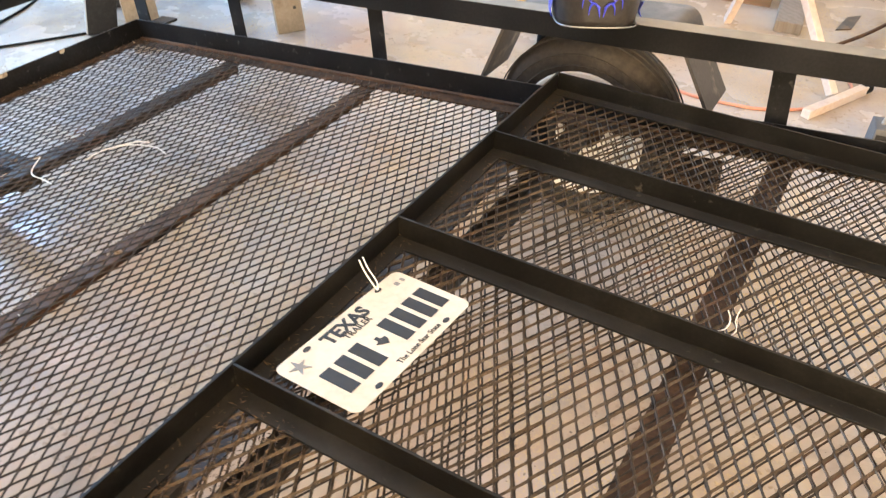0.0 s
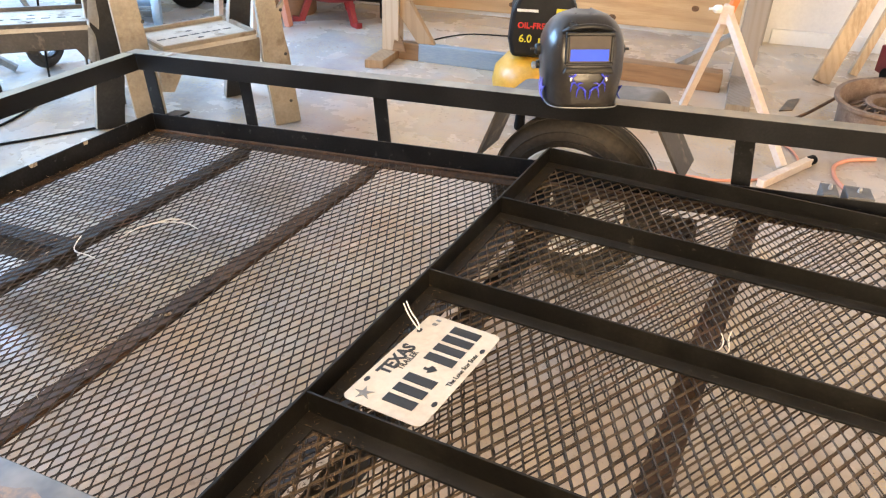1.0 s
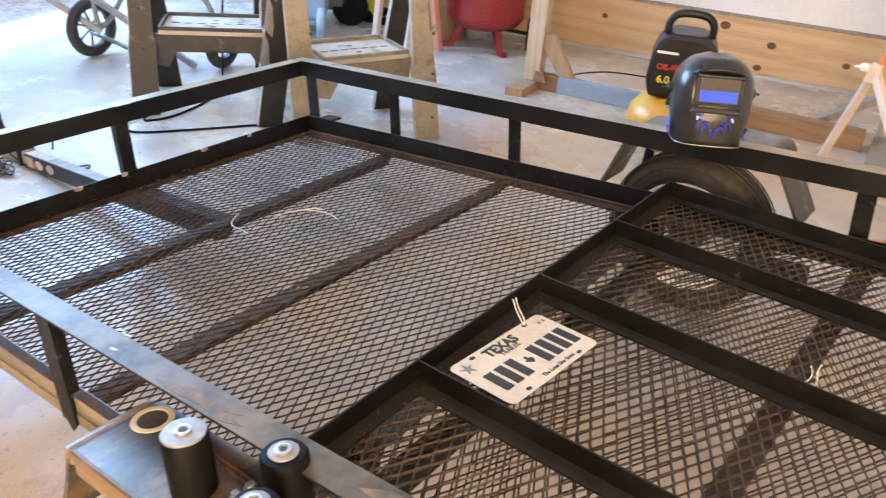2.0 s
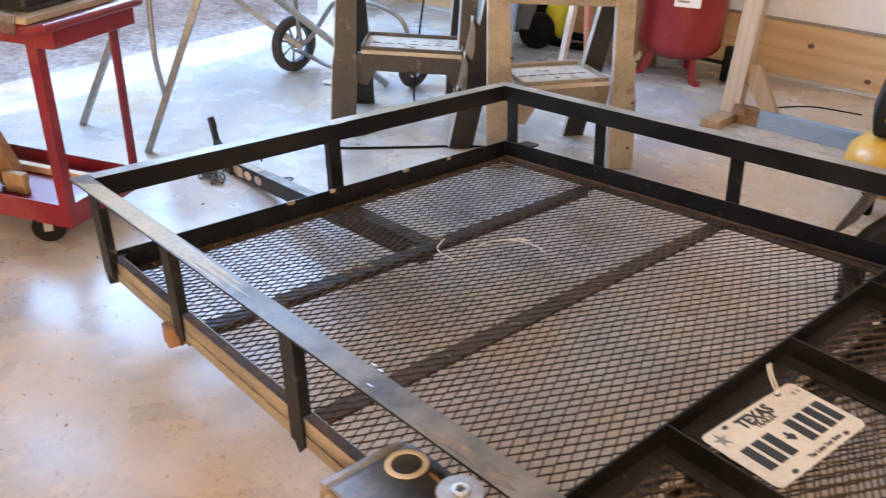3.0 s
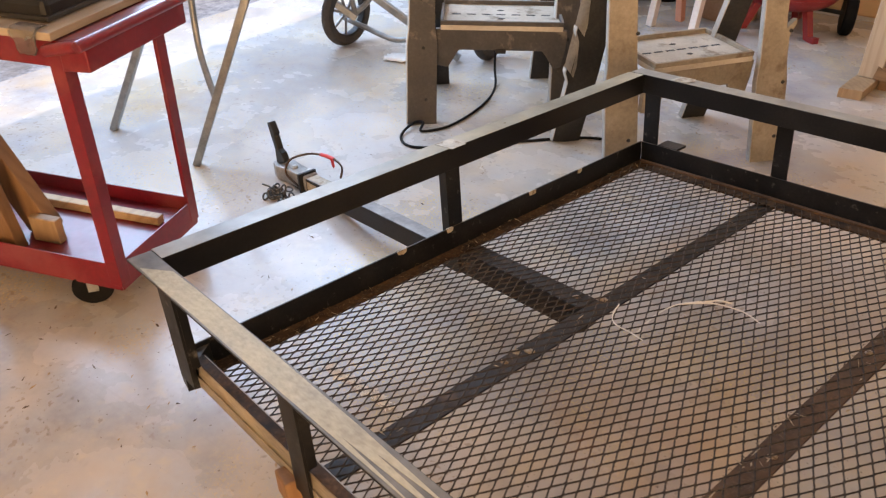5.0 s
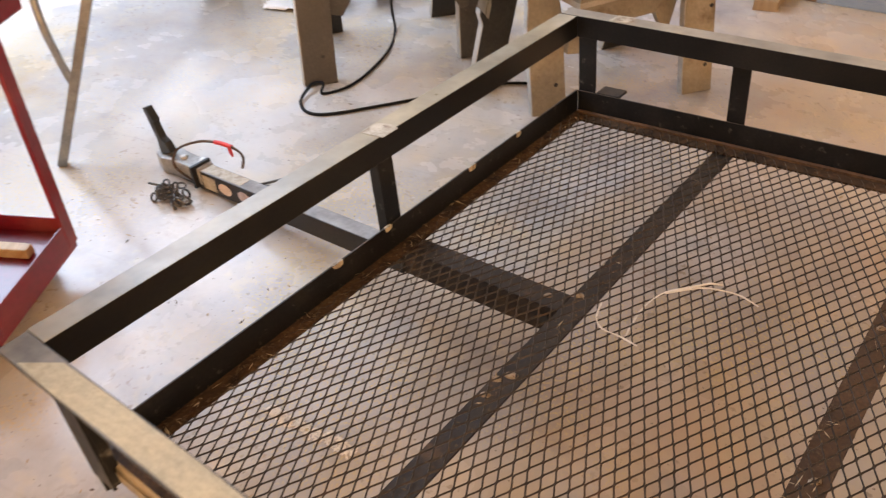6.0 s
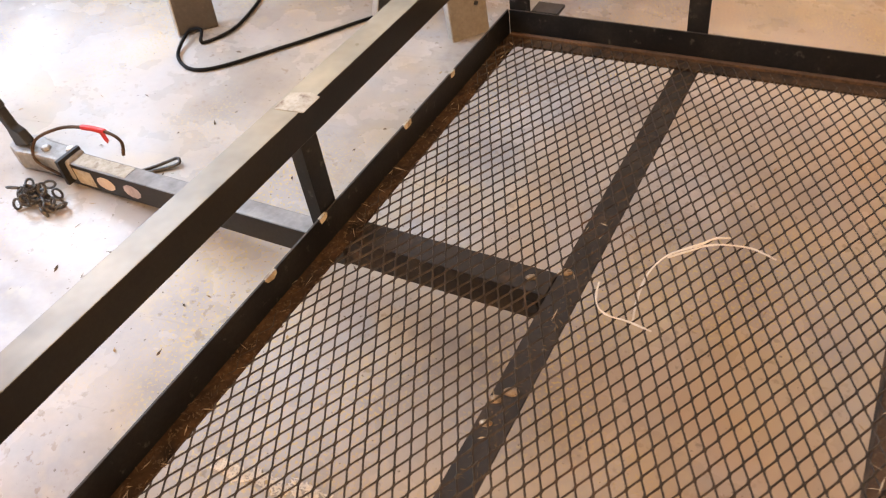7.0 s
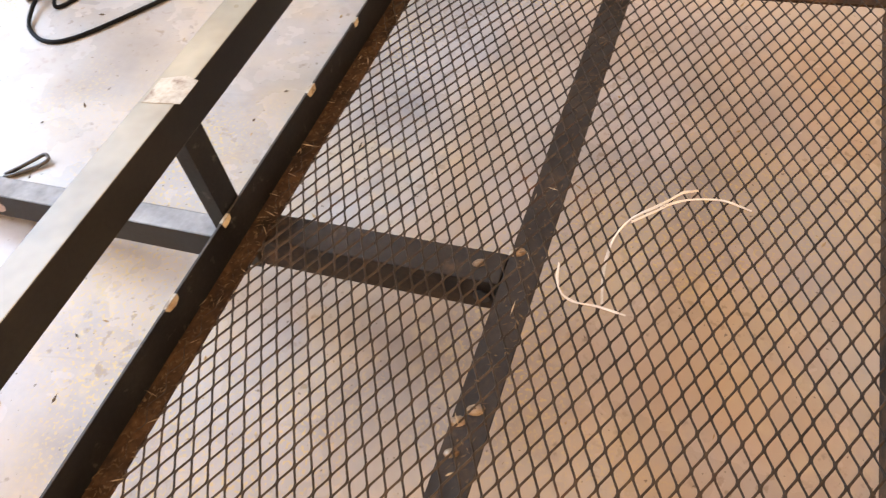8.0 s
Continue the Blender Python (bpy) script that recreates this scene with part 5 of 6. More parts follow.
def sawhorse(fl, fr, rl, rr, lean, high, shelf, tint, rear_tint, rear_side, label, rear_notch=(), skew=0.0):
    """Feet front left, front right, rear left, rear right; lean: how far the tops stand behind the front feet; shelf: corner x, y, yaw, width, depth."""
    fl, fr, rl, rr = (Vector((*p, 0)) for p in (fl, fr, rl, rr))
    u = (fr - fl).normalized()
    yaw = math.degrees(math.atan2(u.y, u.x))
    t = thing("sawhorse", pose(fl.x, fl.y, 0, 0, 0, yaw), label, "sawhorse", "folding sawhorses")
    back = t.matrix_world.inverted()
    L = lambda p: back @ p
    turn = back.to_3x3()
    span, tray_z = (fr - fl).length, 0.380
    tops = [L(fl) + Vector((skew, lean, high)), L(fr) + Vector((skew, lean, high))]

    def leg(name, shapes, mat, lab=""):
        ob = part(name, shapes[0], mat, t, lab, bevel=0.002)
        part("leg_edge", shapes[1], "pale_edge", ob, "pale strip along the left edge")

    leg("front_leg", board(L(fl), tops[0], X, 0.105, 0.032), tint)
    leg("front_leg", board(L(fr), tops[1], X, 0.098, 0.032, notches=((0.46, 1),)), tint)
    side = turn @ Vector((*rear_side, 0))
    leg("rear_leg", board(L(rl), Vector((tops[0].x + 0.02, lean + 0.05, high)), side, 0.108, 0.030, 1.05, rear_notch), rear_tint, "dark rear leg")
    leg("rear_leg", board(L(rr), Vector((tops[1].x - 0.02, lean + 0.05, high)), side, 0.100, 0.030, 1.05), rear_tint, "dark rear leg")
    part("top_beam", B(skew - 0.06, span + skew + 0.06, lean - 0.03, lean + 0.08, high - 0.02, high + 0.05), tint, t, bevel=0.006)
    part("upper_rail", B(0.035 + skew * 0.88, span - 0.035 + skew * 0.88, lean * 0.88 - 0.012, lean * 0.88 + 0.014, high * 0.88 - 0.04, high * 0.88 + 0.03), tint, t, bevel=0.004)
    # shelf tray: floor, raised rim, slots, and the rail under its front edge
    x0, y0, a0, w, d = shelf
    sm = back @ pose(x0, y0, 0, 0, 0, a0)
    tray = part("shelf_tray", B(0, w, 0, d, tray_z - 0.020, tray_z, m=sm), "tray", t, "pale tan shelf tray", bevel=0.002)
    for a in ((0, w, -0.002, 0.010, tray_z, tray_z + 0.018), (0, w, d - 0.010, d + 0.002, tray_z, tray_z + 0.018), (-0.002, 0.010, 0.010, d - 0.010, tray_z, tray_z + 0.018), (w - 0.010, w + 0.002, 0.010, d - 0.010, tray_z, tray_z + 0.018)):
        part("tray_rim", B(*a, m=sm), tint, tray, bevel=0.002)
    for q in range(7):
        x = 0.06 + (w - 0.12) * q / 6
        part("slot", B(x - 0.018, x + 0.018, d / 2 - 0.005, d / 2 + 0.005, tray_z, tray_z + 0.0012, m=sm), "ink", tray)
    for y in (0.32, 0.70):
        part("slot", prism(bmesh.new(), [(-0.016, 0), (0, -0.010), (0.016, 0), (0, 0.010)], tray_z, tray_z + 0.0012, sm @ pose(w / 2, d * y, 0)), "ink", tray)
    rail = [(-0.02, -0.02), (w + 0.02, -0.02), (w + 0.02, -0.085), (w + 0.005, -0.17), (w - 0.025, -0.18), (w - 0.075, -0.105), (0.075, -0.105), (0.03, -0.18), (-0.02, -0.17)]
    part("cross_rail", prism(bmesh.new(), [(x, tray_z + z) for x, z in rail], 0.012, 0.036, sm @ axes((0, 0, 0), X, Z, Y)), tint, t, bevel=0.003)
    part("latch", B(w / 2 - 0.02, w / 2 + 0.02, 0.004, 0.03, tray_z - 0.115, tray_z - 0.10, m=sm), "charcoal", t)
    for x in (0.0, span):
        for z in (0.10, 0.30, tray_z + 0.10):
            y = lean * z / high
            part("rivet", lathe(bmesh.new(), [(0.007, 0), (0.007, 0.003), (0.004, 0.004)], 10, axes((x + 0.02, y - 0.0165, z), X, Z, NY)), "ink", t)
    return t


sawhorse((-1.03, 1.525), (-0.735, 2.055), (-1.33, 1.86), (-1.08, 2.29), 0.22, 0.84, (-1.06, 1.65, 47.8, 0.49, 0.30), "taupe", "charcoal", (0.57, 0.82), "weathered taupe folding sawhorse with pale shelf tray", skew=0.045)
sawhorse((-0.268, 1.868), (0.055, 2.325), (-0.545, 1.866), (-0.365, 2.468), 0.15, 0.84, (-0.216, 1.916, 69.7, 0.42, 0.29), "tan", "charcoal", (0.45, 0.89), "tan folding sawhorse with dark rear legs and shelf tray",
         rear_notch=((0.24, -1), (0.40, -1), (0.56, -1)), skew=-0.055)


# ---------------------------------------------------------------- red service cart
CART = pose(-0.553, 0.099, 0, 0, 0, 123.0)      # x runs from its near corner along its short end, y along its long side away from it
cart = thing("service_cart", CART, "red steel two-tray service cart on black casters", "cart")
CW, CL = 0.370, 0.80


def tray(name, z, deep, parent, low=0.0):
    bm = bmesh.new()
    box(bm, 0, CW, 0, CL, z, z + 0.004)
    t = part(name, bm, "red", parent)
    for a in ((0, CW, -0.004, 0, z - low, z + deep), (0, CW, CL, CL + 0.004, z - low, z + deep), (-0.004, 0, 0, CL, z - low, z + deep), (CW, CW + 0.004, 0, CL, z - low, z + deep)):
        part("tray_side", B(*a), "red", t, bevel=0.001)
    return t


tray("lower_tray", 0.118, 0.050, cart, 0.033)
tray("upper_tray", 0.712, 0.062, cart)
for x, sx in ((0.004, 1), (CW - 0.004, -1)):
    for y, sy in ((0.004, 1), (CL - 0.004, -1)):
        bm = angle_bar(bmesh.new(), (x - sx * 0.010, y - sy * 0.010, 0.10), 0.038, 0.038, 0.005, Z, (sx, 0, 0), (0, sy, 0), 0.66)
        part("corner_post", bm, "red", cart, bevel=0.0015)
part("push_handle", tube(bmesh.new(), smooth_path([(-0.02, 0.02, 0.755), (-0.02, -0.07, 0.775), (0.0, -0.085, 0.78), (CW, -0.085, 0.78), (CW + 0.02, -0.07, 0.775), (CW + 0.02, 0.02, 0.755)], 5), 0.014, 10), "red", cart, smooth=60)
bm = bmesh.new()
prism(bm, [(0, 0), (0.075, 0.005), (0.075, 0.085), (0, 0.07)], -0.01, CW + 0.01, axes((0, -0.005, 0.705), NY, Z, X))
part("handle_tray", bm, "red", cart, bevel=0.004)
for x in (0.028, CW - 0.028):
    for y in (0.125, CL - 0.06):
        m = pose(x, y, 0.0, 0, 0, -55)
        c = part("caster", lathe(bmesh.new(), [(0.030, -0.014), (0.051, -0.014), (0.055, -0.010), (0.055, 0.010), (0.051, 0.014), (0.030, 0.014)], 24, m @ pose(0, 0, 0.055, 90, 0, 0)), "rubber", cart, "black rubber caster wheel", smooth=40)
        part("caster_hub", lathe(bmesh.new(), [(0.029, -0.012), (0.029, 0.012)], 16, m @ pose(0, 0, 0.055, 90, 0, 0)), "galv", c)
        bm = bmesh.new()
        box(bm, -0.014, 0.014, -0.019, -0.016, 0.045, 0.110, m)
        box(bm, -0.014, 0.014, 0.016, 0.019, 0.045, 0.110, m)
        box(bm, -0.022, 0.022, -0.022, 0.022, 0.110, 0.1178, m)
        part("caster_fork", bm, "galv", c)

t = part("top_board", B(-0.012, CW + 0.03, 0.004, CL - 0.02, 0.7745, 0.794), "old_ply", bevel=0.002)
t.matrix_world = CART
tagged(t, "dusty pale plywood board lying on the cart", "board")
case = thing("black_case", CART @ pose(0.050, 0.055, 0.7945), "black plastic case lying on the wooden board", "case")
part("case_base", B(0, 0.31, 0, 0.66, 0, 0.05), "plastic", case, bevel=0.015)
part("case_lid", B(0.012, 0.298, 0.012, 0.648, 0.053, 0.105), "plastic", case, bevel=0.015)
part("case_rim", B(-0.008, 0.318, -0.008, 0.668, 0.002, 0.014), "charcoal", case, bevel=0.003)


def hanging_film(y0, wide, drop, seed):
    """A crumpled scrap of film folded over the board's edge."""
    bm, g = bmesh.new(), {}
    for i in range(9):
        for j in range(8):
            u, v = i / 8, j / 7
            narrow = 1 - 0.65 * max(0.0, v - 0.35)
            lie = max(0.0, 0.35 - v) * 0.12
            crease = noise.noise(Vector((i * 0.8, j * 0.6, seed)))
            g[i, j] = bm.verts.new((-0.018 + lie - 0.010 * crease * (v > 0.3), y0 + wide * ((u - 0.5) * narrow + 0.5) + 0.004 * crease, 0.799 + 0.002 * abs(crease) - drop * max(0.0, v - 0.3)))
    for i in range(8):
        for j in range(7):
            bm.faces.new((g[i, j], g[i + 1, j], g[i + 1, j + 1], g[i, j + 1]))
    ob = part("plastic_film", bm, "clear", smooth=80)
    ob.modifiers.new("wall", "SOLIDIFY").thickness = 0.0012
    ob.matrix_world = CART
    return tagged(ob, "crumpled clear plastic film hanging over the board's edge", "plastic film", "scraps of film")


hanging_film(0.035, 0.075, 0.085, 3.0)
hanging_film(0.225, 0.070, 0.060, 8.0)
# lumber leaning on the lower tray
for out, x0, x1, lab in (([(0.350, 0.1225), (0.492, 0.1225), (0.570, 0.66), (0.428, 0.66)], 0.028, 0.066, "wide brown board leaning inside the cart"),
                         ([(0.305, 0.150), (0.395, 0.1235), (0.650, 0.66), (0.560, 0.66)], 0.122, 0.168, "thick orange-brown board leaning inside the cart")):
    ob = part("leaning_board", prism(bmesh.new(), out, x0, x1, axes((0, 0, 0), Y, Z, X)), "oak", bevel=0.003)
    ob.matrix_world = CART
    tagged(ob, lab, "board", "boards in the cart")
ob = part("wood_block", B(0.262, 0.352, 0.090, 0.120, 0.1225, 0.200, m=axes((0, 0, 0), Y, X, Z)), "lumber", bevel=0.004)
ob.matrix_world = CART
tagged(ob, "short brown wood block at the foot of the boards", "wood block")
ob = part("wood_strip", B(0.262, 0.292, 0.055, 0.74, 0.1225, 0.150), "pine", bevel=0.003)
ob.matrix_world = CART
tagged(ob, "long pale strip of wood on the lower tray", "wood strip")

# ---------------------------------------------------------------- folding tool stand and wheelbarrow
stand = thing("tool_stand", pose(-1.55, 0.60, 0), "galvanised square-tube folding tool stand", "tool stand")
inv = stand.matrix_world.inverted()


def bar(a, b, r, name="leg"):
    return part(name, tube(bmesh.new(), [inv @ Vector(a), inv @ Vector(b)], r, square=True), "galv", stand, bevel=0.002)


bar((-1.270, 0.640, 0.0), (-1.050, 0.900, 0.80), 0.0135)
bar((-1.770, 0.520, 0.0), (-1.441, 0.786, 0.80), 0.0135)
part("side_loop", tube(bmesh.new(), [inv @ p for p in smooth_path([(-1.198, 0.725, 0.26), (-1.265, 0.735, 0.33), (-1.335, 0.75, 0.45), (-1.385, 0.78, 0.80)], 6)], 0.012, 10), "galv", stand, smooth=60)
bar((-1.48, 0.765, 0.80), (-1.01, 0.912, 0.80), 0.0145, "top_rail")

barrow = thing("wheelbarrow", pose(-2.03, 1.845, 0, 0, 0, 0), "wheelbarrow with spoked black wheel and bent grey tube frame", "wheelbarrow")
binv = barrow.matrix_world.inverted()


def spoked(m, r, parent, width=0.045):
    tyre = part("tyre", lathe(bmesh.new(), [(r - 0.05, -width / 2), (r - 0.02, -width / 2 - 0.004), (r - 0.004, -width / 4), (r, 0), (r - 0.004, width / 4), (r - 0.02, width / 2 + 0.004), (r - 0.05, width / 2), (r - 0.052, 0), (r - 0.05, -width / 2)], 36, m), "tyre", parent, "black wheelbarrow tyre", smooth=50)
    rim = part("rim", lathe(bmesh.new(), [(r - 0.058, -0.018), (r - 0.048, -0.018), (r - 0.048, 0.018), (r - 0.058, 0.018), (r - 0.058, -0.018)], 36, m), "plastic", parent)
    part("hub", lathe(bmesh.new(), [(0.018, -0.04), (0.022, -0.03), (0.022, 0.03), (0.018, 0.04)], 16, m), "galv", rim)
    for k in range(7):
        a = 2 * math.pi * k / 7
        bm = bmesh.new()
        tube(bm, [m @ Vector((0.018 * math.cos(a), 0.018 * math.sin(a), 0)), m @ Vector(((r - 0.053) * math.cos(a + 0.12), (r - 0.053) * math.sin(a + 0.12), 0))], 0.007, 6)
        part("spoke", bm, "galv", rim)
    return tyre


spoked(pose(0, 0, 0.165, 90, 0, 100), 0.165, barrow)
spoked(pose(0.62, 0.42, 0.130, 90, 0, 100), 0.130, barrow)
for pts in ([(-2.02, 1.87, 0.145), (-1.96, 1.93, 0.22), (-1.90, 1.98, 0.34), (-1.83, 2.02, 0.43), (-1.72, 2.09, 0.445), (-1.60, 2.16, 0.43), (-1.50, 2.22, 0.38), (-1.45, 2.25, 0.28), (-1.44, 2.27, 0.13)],
            [(-2.09, 1.87, 0.12), (-1.96, 1.91, 0.095), (-1.80, 1.96, 0.065), (-1.72, 2.01, 0.08), (-1.66, 2.06, 0.14)],
            [(-2.00, 1.88, 0.15), (-2.01, 1.86, 0.30), (-2.02, 1.84, 0.70)]):
    part("frame_tube", tube(bmesh.new(), [binv @ p for p in smooth_path(pts, 6)], 0.014, 10), "galv", barrow, smooth=60)
for p, q in (((-1.98, 1.87, 0.145), (-2.48, 1.26, 0.72)), ((-1.47, 2.12, 0.02), (-2.36, 1.49, 0.70))):
    part("handle_bar", tube(bmesh.new(), [binv @ Vector(p), binv @ Vector(q)], 0.016, square=True), "galv", barrow, bevel=0.003)
part("tub", prism(bmesh.new(), [(-0.55, -0.62), (-0.20, -0.80), (0.10, -0.25), (-0.20, 0.05)], 0.72, 0.95), "galv", barrow, bevel=0.03)
rag = bmesh.new()
g = {}
for i in range(9):
    for j in range(7):
        g[i, j] = rag.verts.new((i * 0.02, j * 0.018, 0.004 + 0.030 * abs(noise.noise(Vector((i * 0.4, j * 0.5, 2))))))
for i in range(8):
    for j in range(6):
        rag.faces.new((g[i, j], g[i + 1, j], g[i + 1, j + 1], g[i, j + 1]))
r = part("paper_towel", rag, "white", smooth=80)
r.modifiers.new("wall", "SOLIDIFY").thickness = 0.002
r.matrix_world = pose(-1.72, 1.84, 0.002, 0, 0, 30)
tagged(r, "crumpled white paper towel on the floor", "paper towel")


# ---------------------------------------------------------------- far corner
def bin_on_wheels(m, body, label, wheel_mat, r=0.10):
    t = thing("wheeled_bin", m, label, "bin", "bins")
    bm = bmesh.new()
    prof = [(-0.19, -0.16), (0.19, -0.16), (0.19, 0.16), (-0.19, 0.16)]
    low = [bm.verts.new((x, y, 0.10)) for x, y in prof]
    top = [bm.verts.new((x * 1.25, y * 1.25, 0.82)) for x, y in prof]
    bm.faces.new(low[::-1]), bm.faces.new(top)
    for i in range(4):
        bm.faces.new((low[i], low[(i + 1) % 4], top[(i + 1) % 4], top[i]))
    part("bin_body", bm, body, t, bevel=0.03)
    part("bin_rim", B(-0.255, 0.255, -0.215, 0.215, 0.815, 0.85), body, t, bevel=0.012)
    for x in (-0.17, 0.17):
        part("bin_wheel", lathe(bmesh.new(), [(0.04, -0.022), (r - 0.005, -0.022), (r, -0.012), (r, 0.012), (r - 0.005, 0.022), (0.04, 0.022)], 28, pose(x, -0.19, r, 0, 90, 0)), wheel_mat, t, smooth=40)
    part("bin_axle", tube(bmesh.new(), [(-0.18, -0.19, r), (0.18, -0.19, r)], 0.01, 8), "galv", t)
    return t


bin_on_wheels(pose(-1.78, 3.16, 0, 0, 0, 42), "blue_bin", "light blue plastic bin on wheels", "blue_bin")
bin_on_wheels(pose(-1.92, 3.54, 0, 0, 0, 132), "grey_bin", "dark grey plastic bin on large black wheels", "rubber", 0.125)
bag = lathe(bmesh.new(), [(0.02, 0), (0.07, 0.02), (0.08, 0.12), (0.085, 0.22), (0.05, 0.27), (0.01, 0.28)], 14)
for v in bag.verts:
    v.co += 0.02 * noise.noise_vector(v.co * 14)
b = part("yellow_bag", bag, "yellow_ink", smooth=60)
b.matrix_world = pose(-1.78, 3.86, 0.0)
tagged(b, "yellow plastic bag lying on the floor behind the hose", "bag")
pile = thing("black_hose_coil", pose(-1.62, 3.86, 0, 0, 0, 20), "coils of black hose lying on the floor", "hose")
for k in range(4):
    pts = [(0.19 * math.cos(a) * (1 - 0.14 * (k // 2)) + 0.012 * k, (0.15 - 0.02 * (k // 2)) * math.sin(a), 0.015 + 0.026 * (k % 2) + 0.004 * math.sin(3 * a + k)) for a in [2 * math.pi * q / 24 for q in range(25)]]
    part("hose_turn", tube(bmesh.new(), pts, 0.013, 8), "rubber", pile, smooth=60)

barrel = thing("barrel", pose(-1.10, 3.86, 0), "tall brown cardboard drum with metal rim", "drum")
part("drum_side", lathe(bmesh.new(), [(0.17, 0), (0.175, 0.01), (0.175, 0.69), (0.17, 0.70)], 36), surface("brown_cardboard", [(0.20, 0.11, 0.06), (0.26, 0.155, 0.09), (0.30, 0.19, 0.12)], (0.6, 0.8), 0, 4.0, 60.0, 0.1), barrel, smooth=40)
part("drum_ring", lathe(bmesh.new(), [(0.177, 0.68), (0.183, 0.685), (0.183, 0.71), (0.177, 0.715)], 36), "galv", barrel, smooth=40)

ladder = thing("folding_ladder", pose(-1.22, 3.42, 0), "pale pink and salmon folding ladder legs", "ladder")
li = ladder.matrix_world.inverted()
for a, b_, c in (((-1.242, 3.341, 0.0), (-1.205, 3.405, 0.80), "pink"), ((-1.19, 3.545, 0.0), (-1.225, 3.44, 0.80), "salmon"), ((-0.95, 3.30, 0.0), (-0.98, 3.46, 0.8), "pink"), ((-0.88, 3.56, 0.0), (-0.97, 3.47, 0.8), "salmon")):
    part("ladder_leg", tube(bmesh.new(), [li @ Vector(a), li @ Vector(b_)], 0.02, square=True), c, ladder, bevel=0.003)
part("ladder_step", tube(bmesh.new(), [li @ Vector((-1.21, 3.42, 0.80)), li @ Vector((-0.97, 3.46, 0.80))], 0.025, square=True), "pink", ladder)

# upright red air compressor
comp = thing("air_compressor", pose(-0.75, 3.872, 0), "large upright red air compressor tank on feet", "air compressor")
R = 0.25
prof = [(0.005, 0.115)] + [(R * math.sin(radians(a)), 0.215 - 0.10 * math.cos(radians(a))) for a in range(10, 91, 10)] + [(R, 0.95)] + [(R * math.cos(radians(a)), 0.95 + 0.10 * math.sin(radians(a))) for a in range(10, 90, 10)] + [(0.005, 1.05)]
tank = part("tank", lathe(bmesh.new(), prof, 48), "tank_red", comp, smooth=50)
part("weld_seam", lathe(bmesh.new(), [(R + 0.0005, 0.212), (R + 0.004, 0.214), (R + 0.004, 0.222), (R + 0.0005, 0.224)], 48), "tank_red", tank, smooth=50)
for a in (-132, -23, 100):
    c, s = math.cos(radians(a)), math.sin(radians(a))
    part("foot", tube(bmesh.new(), [(0.15 * c, 0.15 * s, 0.17), (0.215 * c, 0.215 * s, 0.014), (0.275 * c, 0.275 * s, 0.014)], 0.018, square=True), "tank_red", comp)
part("data_label", prism(bmesh.new(), [(-0.075, -0.05), (0.075, -0.05), (0.075, 0.05), (-0.075, 0.05)], 0, 0.001, axes((0.1425, -0.2105, 0.52), (0.83, 0.557, 0), Z, (0.557, -0.83, 0))), "white_ink", tank, "white data label")
for k in range(3):
    part("label_bar", prism(bmesh.new(), [(-0.06, -0.006), (0.05 - 0.02 * k, -0.006), (0.05 - 0.02 * k, 0.006), (-0.06, 0.006)], 0.001, 0.0016, axes((0.1425, -0.2105, 0.545 - 0.022 * k), (0.83, 0.557, 0), Z, (0.557, -0.83, 0))), "ink" if k == 0 else "grey_ink", tank)
for x, y in ((0.265, 0.17), (-0.275, 0.06)):
    part("transport_wheel", lathe(bmesh.new(), [(0.03, -0.03), (0.10, -0.03), (0.11, -0.02), (0.11, 0.02), (0.10, 0.03), (0.03, 0.03)], 28, pose(x, y, 0.11, 0, 90, 30)), "rubber", comp, "black rubber wheel", smooth=40)
part("wheel_axle", tube(bmesh.new(), [(-0.275, 0.06, 0.11), (0.265, 0.17, 0.11)], 0.012, 8), "plastic", comp)

# braced wooden post on a blue beam
postt = thing("braced_post", pose(-0.045, 3.40, 0, 0, 0, 11.6), "rough wooden post with a short brace on a blue-painted foot beam", "post")
part("post_shaft", B(-0.050, 0.045, -0.030, 0.060, 0.046, 1.6), "pale_post", postt, bevel=0.003)
part("foot_board", prism(bmesh.new(), [(-0.075, -0.235), (0.022, -0.215), (0.040, 0.030), (-0.055, 0.030)], 0.0, 0.045), "lumber", postt, "pale stub of board under the post", bevel=0.003)
part("beam_end", B(0.046, 0.158, -0.022, 0.025, 0.0, 0.096), "oak_x", postt, "bare brown end of the beam", bevel=0.003)
part("splinter", prism(bmesh.new(), [(-0.03, 0.0), (0.045, 0.0), (0.03, 0.05), (0.012, 0.085), (0.0, 0.05), (-0.02, 0.06)], -0.010, 0.0, axes((0.046, -0.034, 0.05), X, Z, Y)), "oak_x", postt, "dark splintered wood")
part("brace", prism(bmesh.new(), [(0.150, 0.0965), (0.245, 0.0965), (0.100, 0.320), (0.046, 0.320), (0.046, 0.235)], -0.028, 0.014, axes((0, 0, 0), X, Z, NY)), "lumber", postt, "orange-brown slanted brace", bevel=0.003)
part("foot_beam", B(0.158, 1.12, -0.022, 0.025, 0.0, 0.096), "blue_wood", postt, "faded blue painted beam", bevel=0.003)

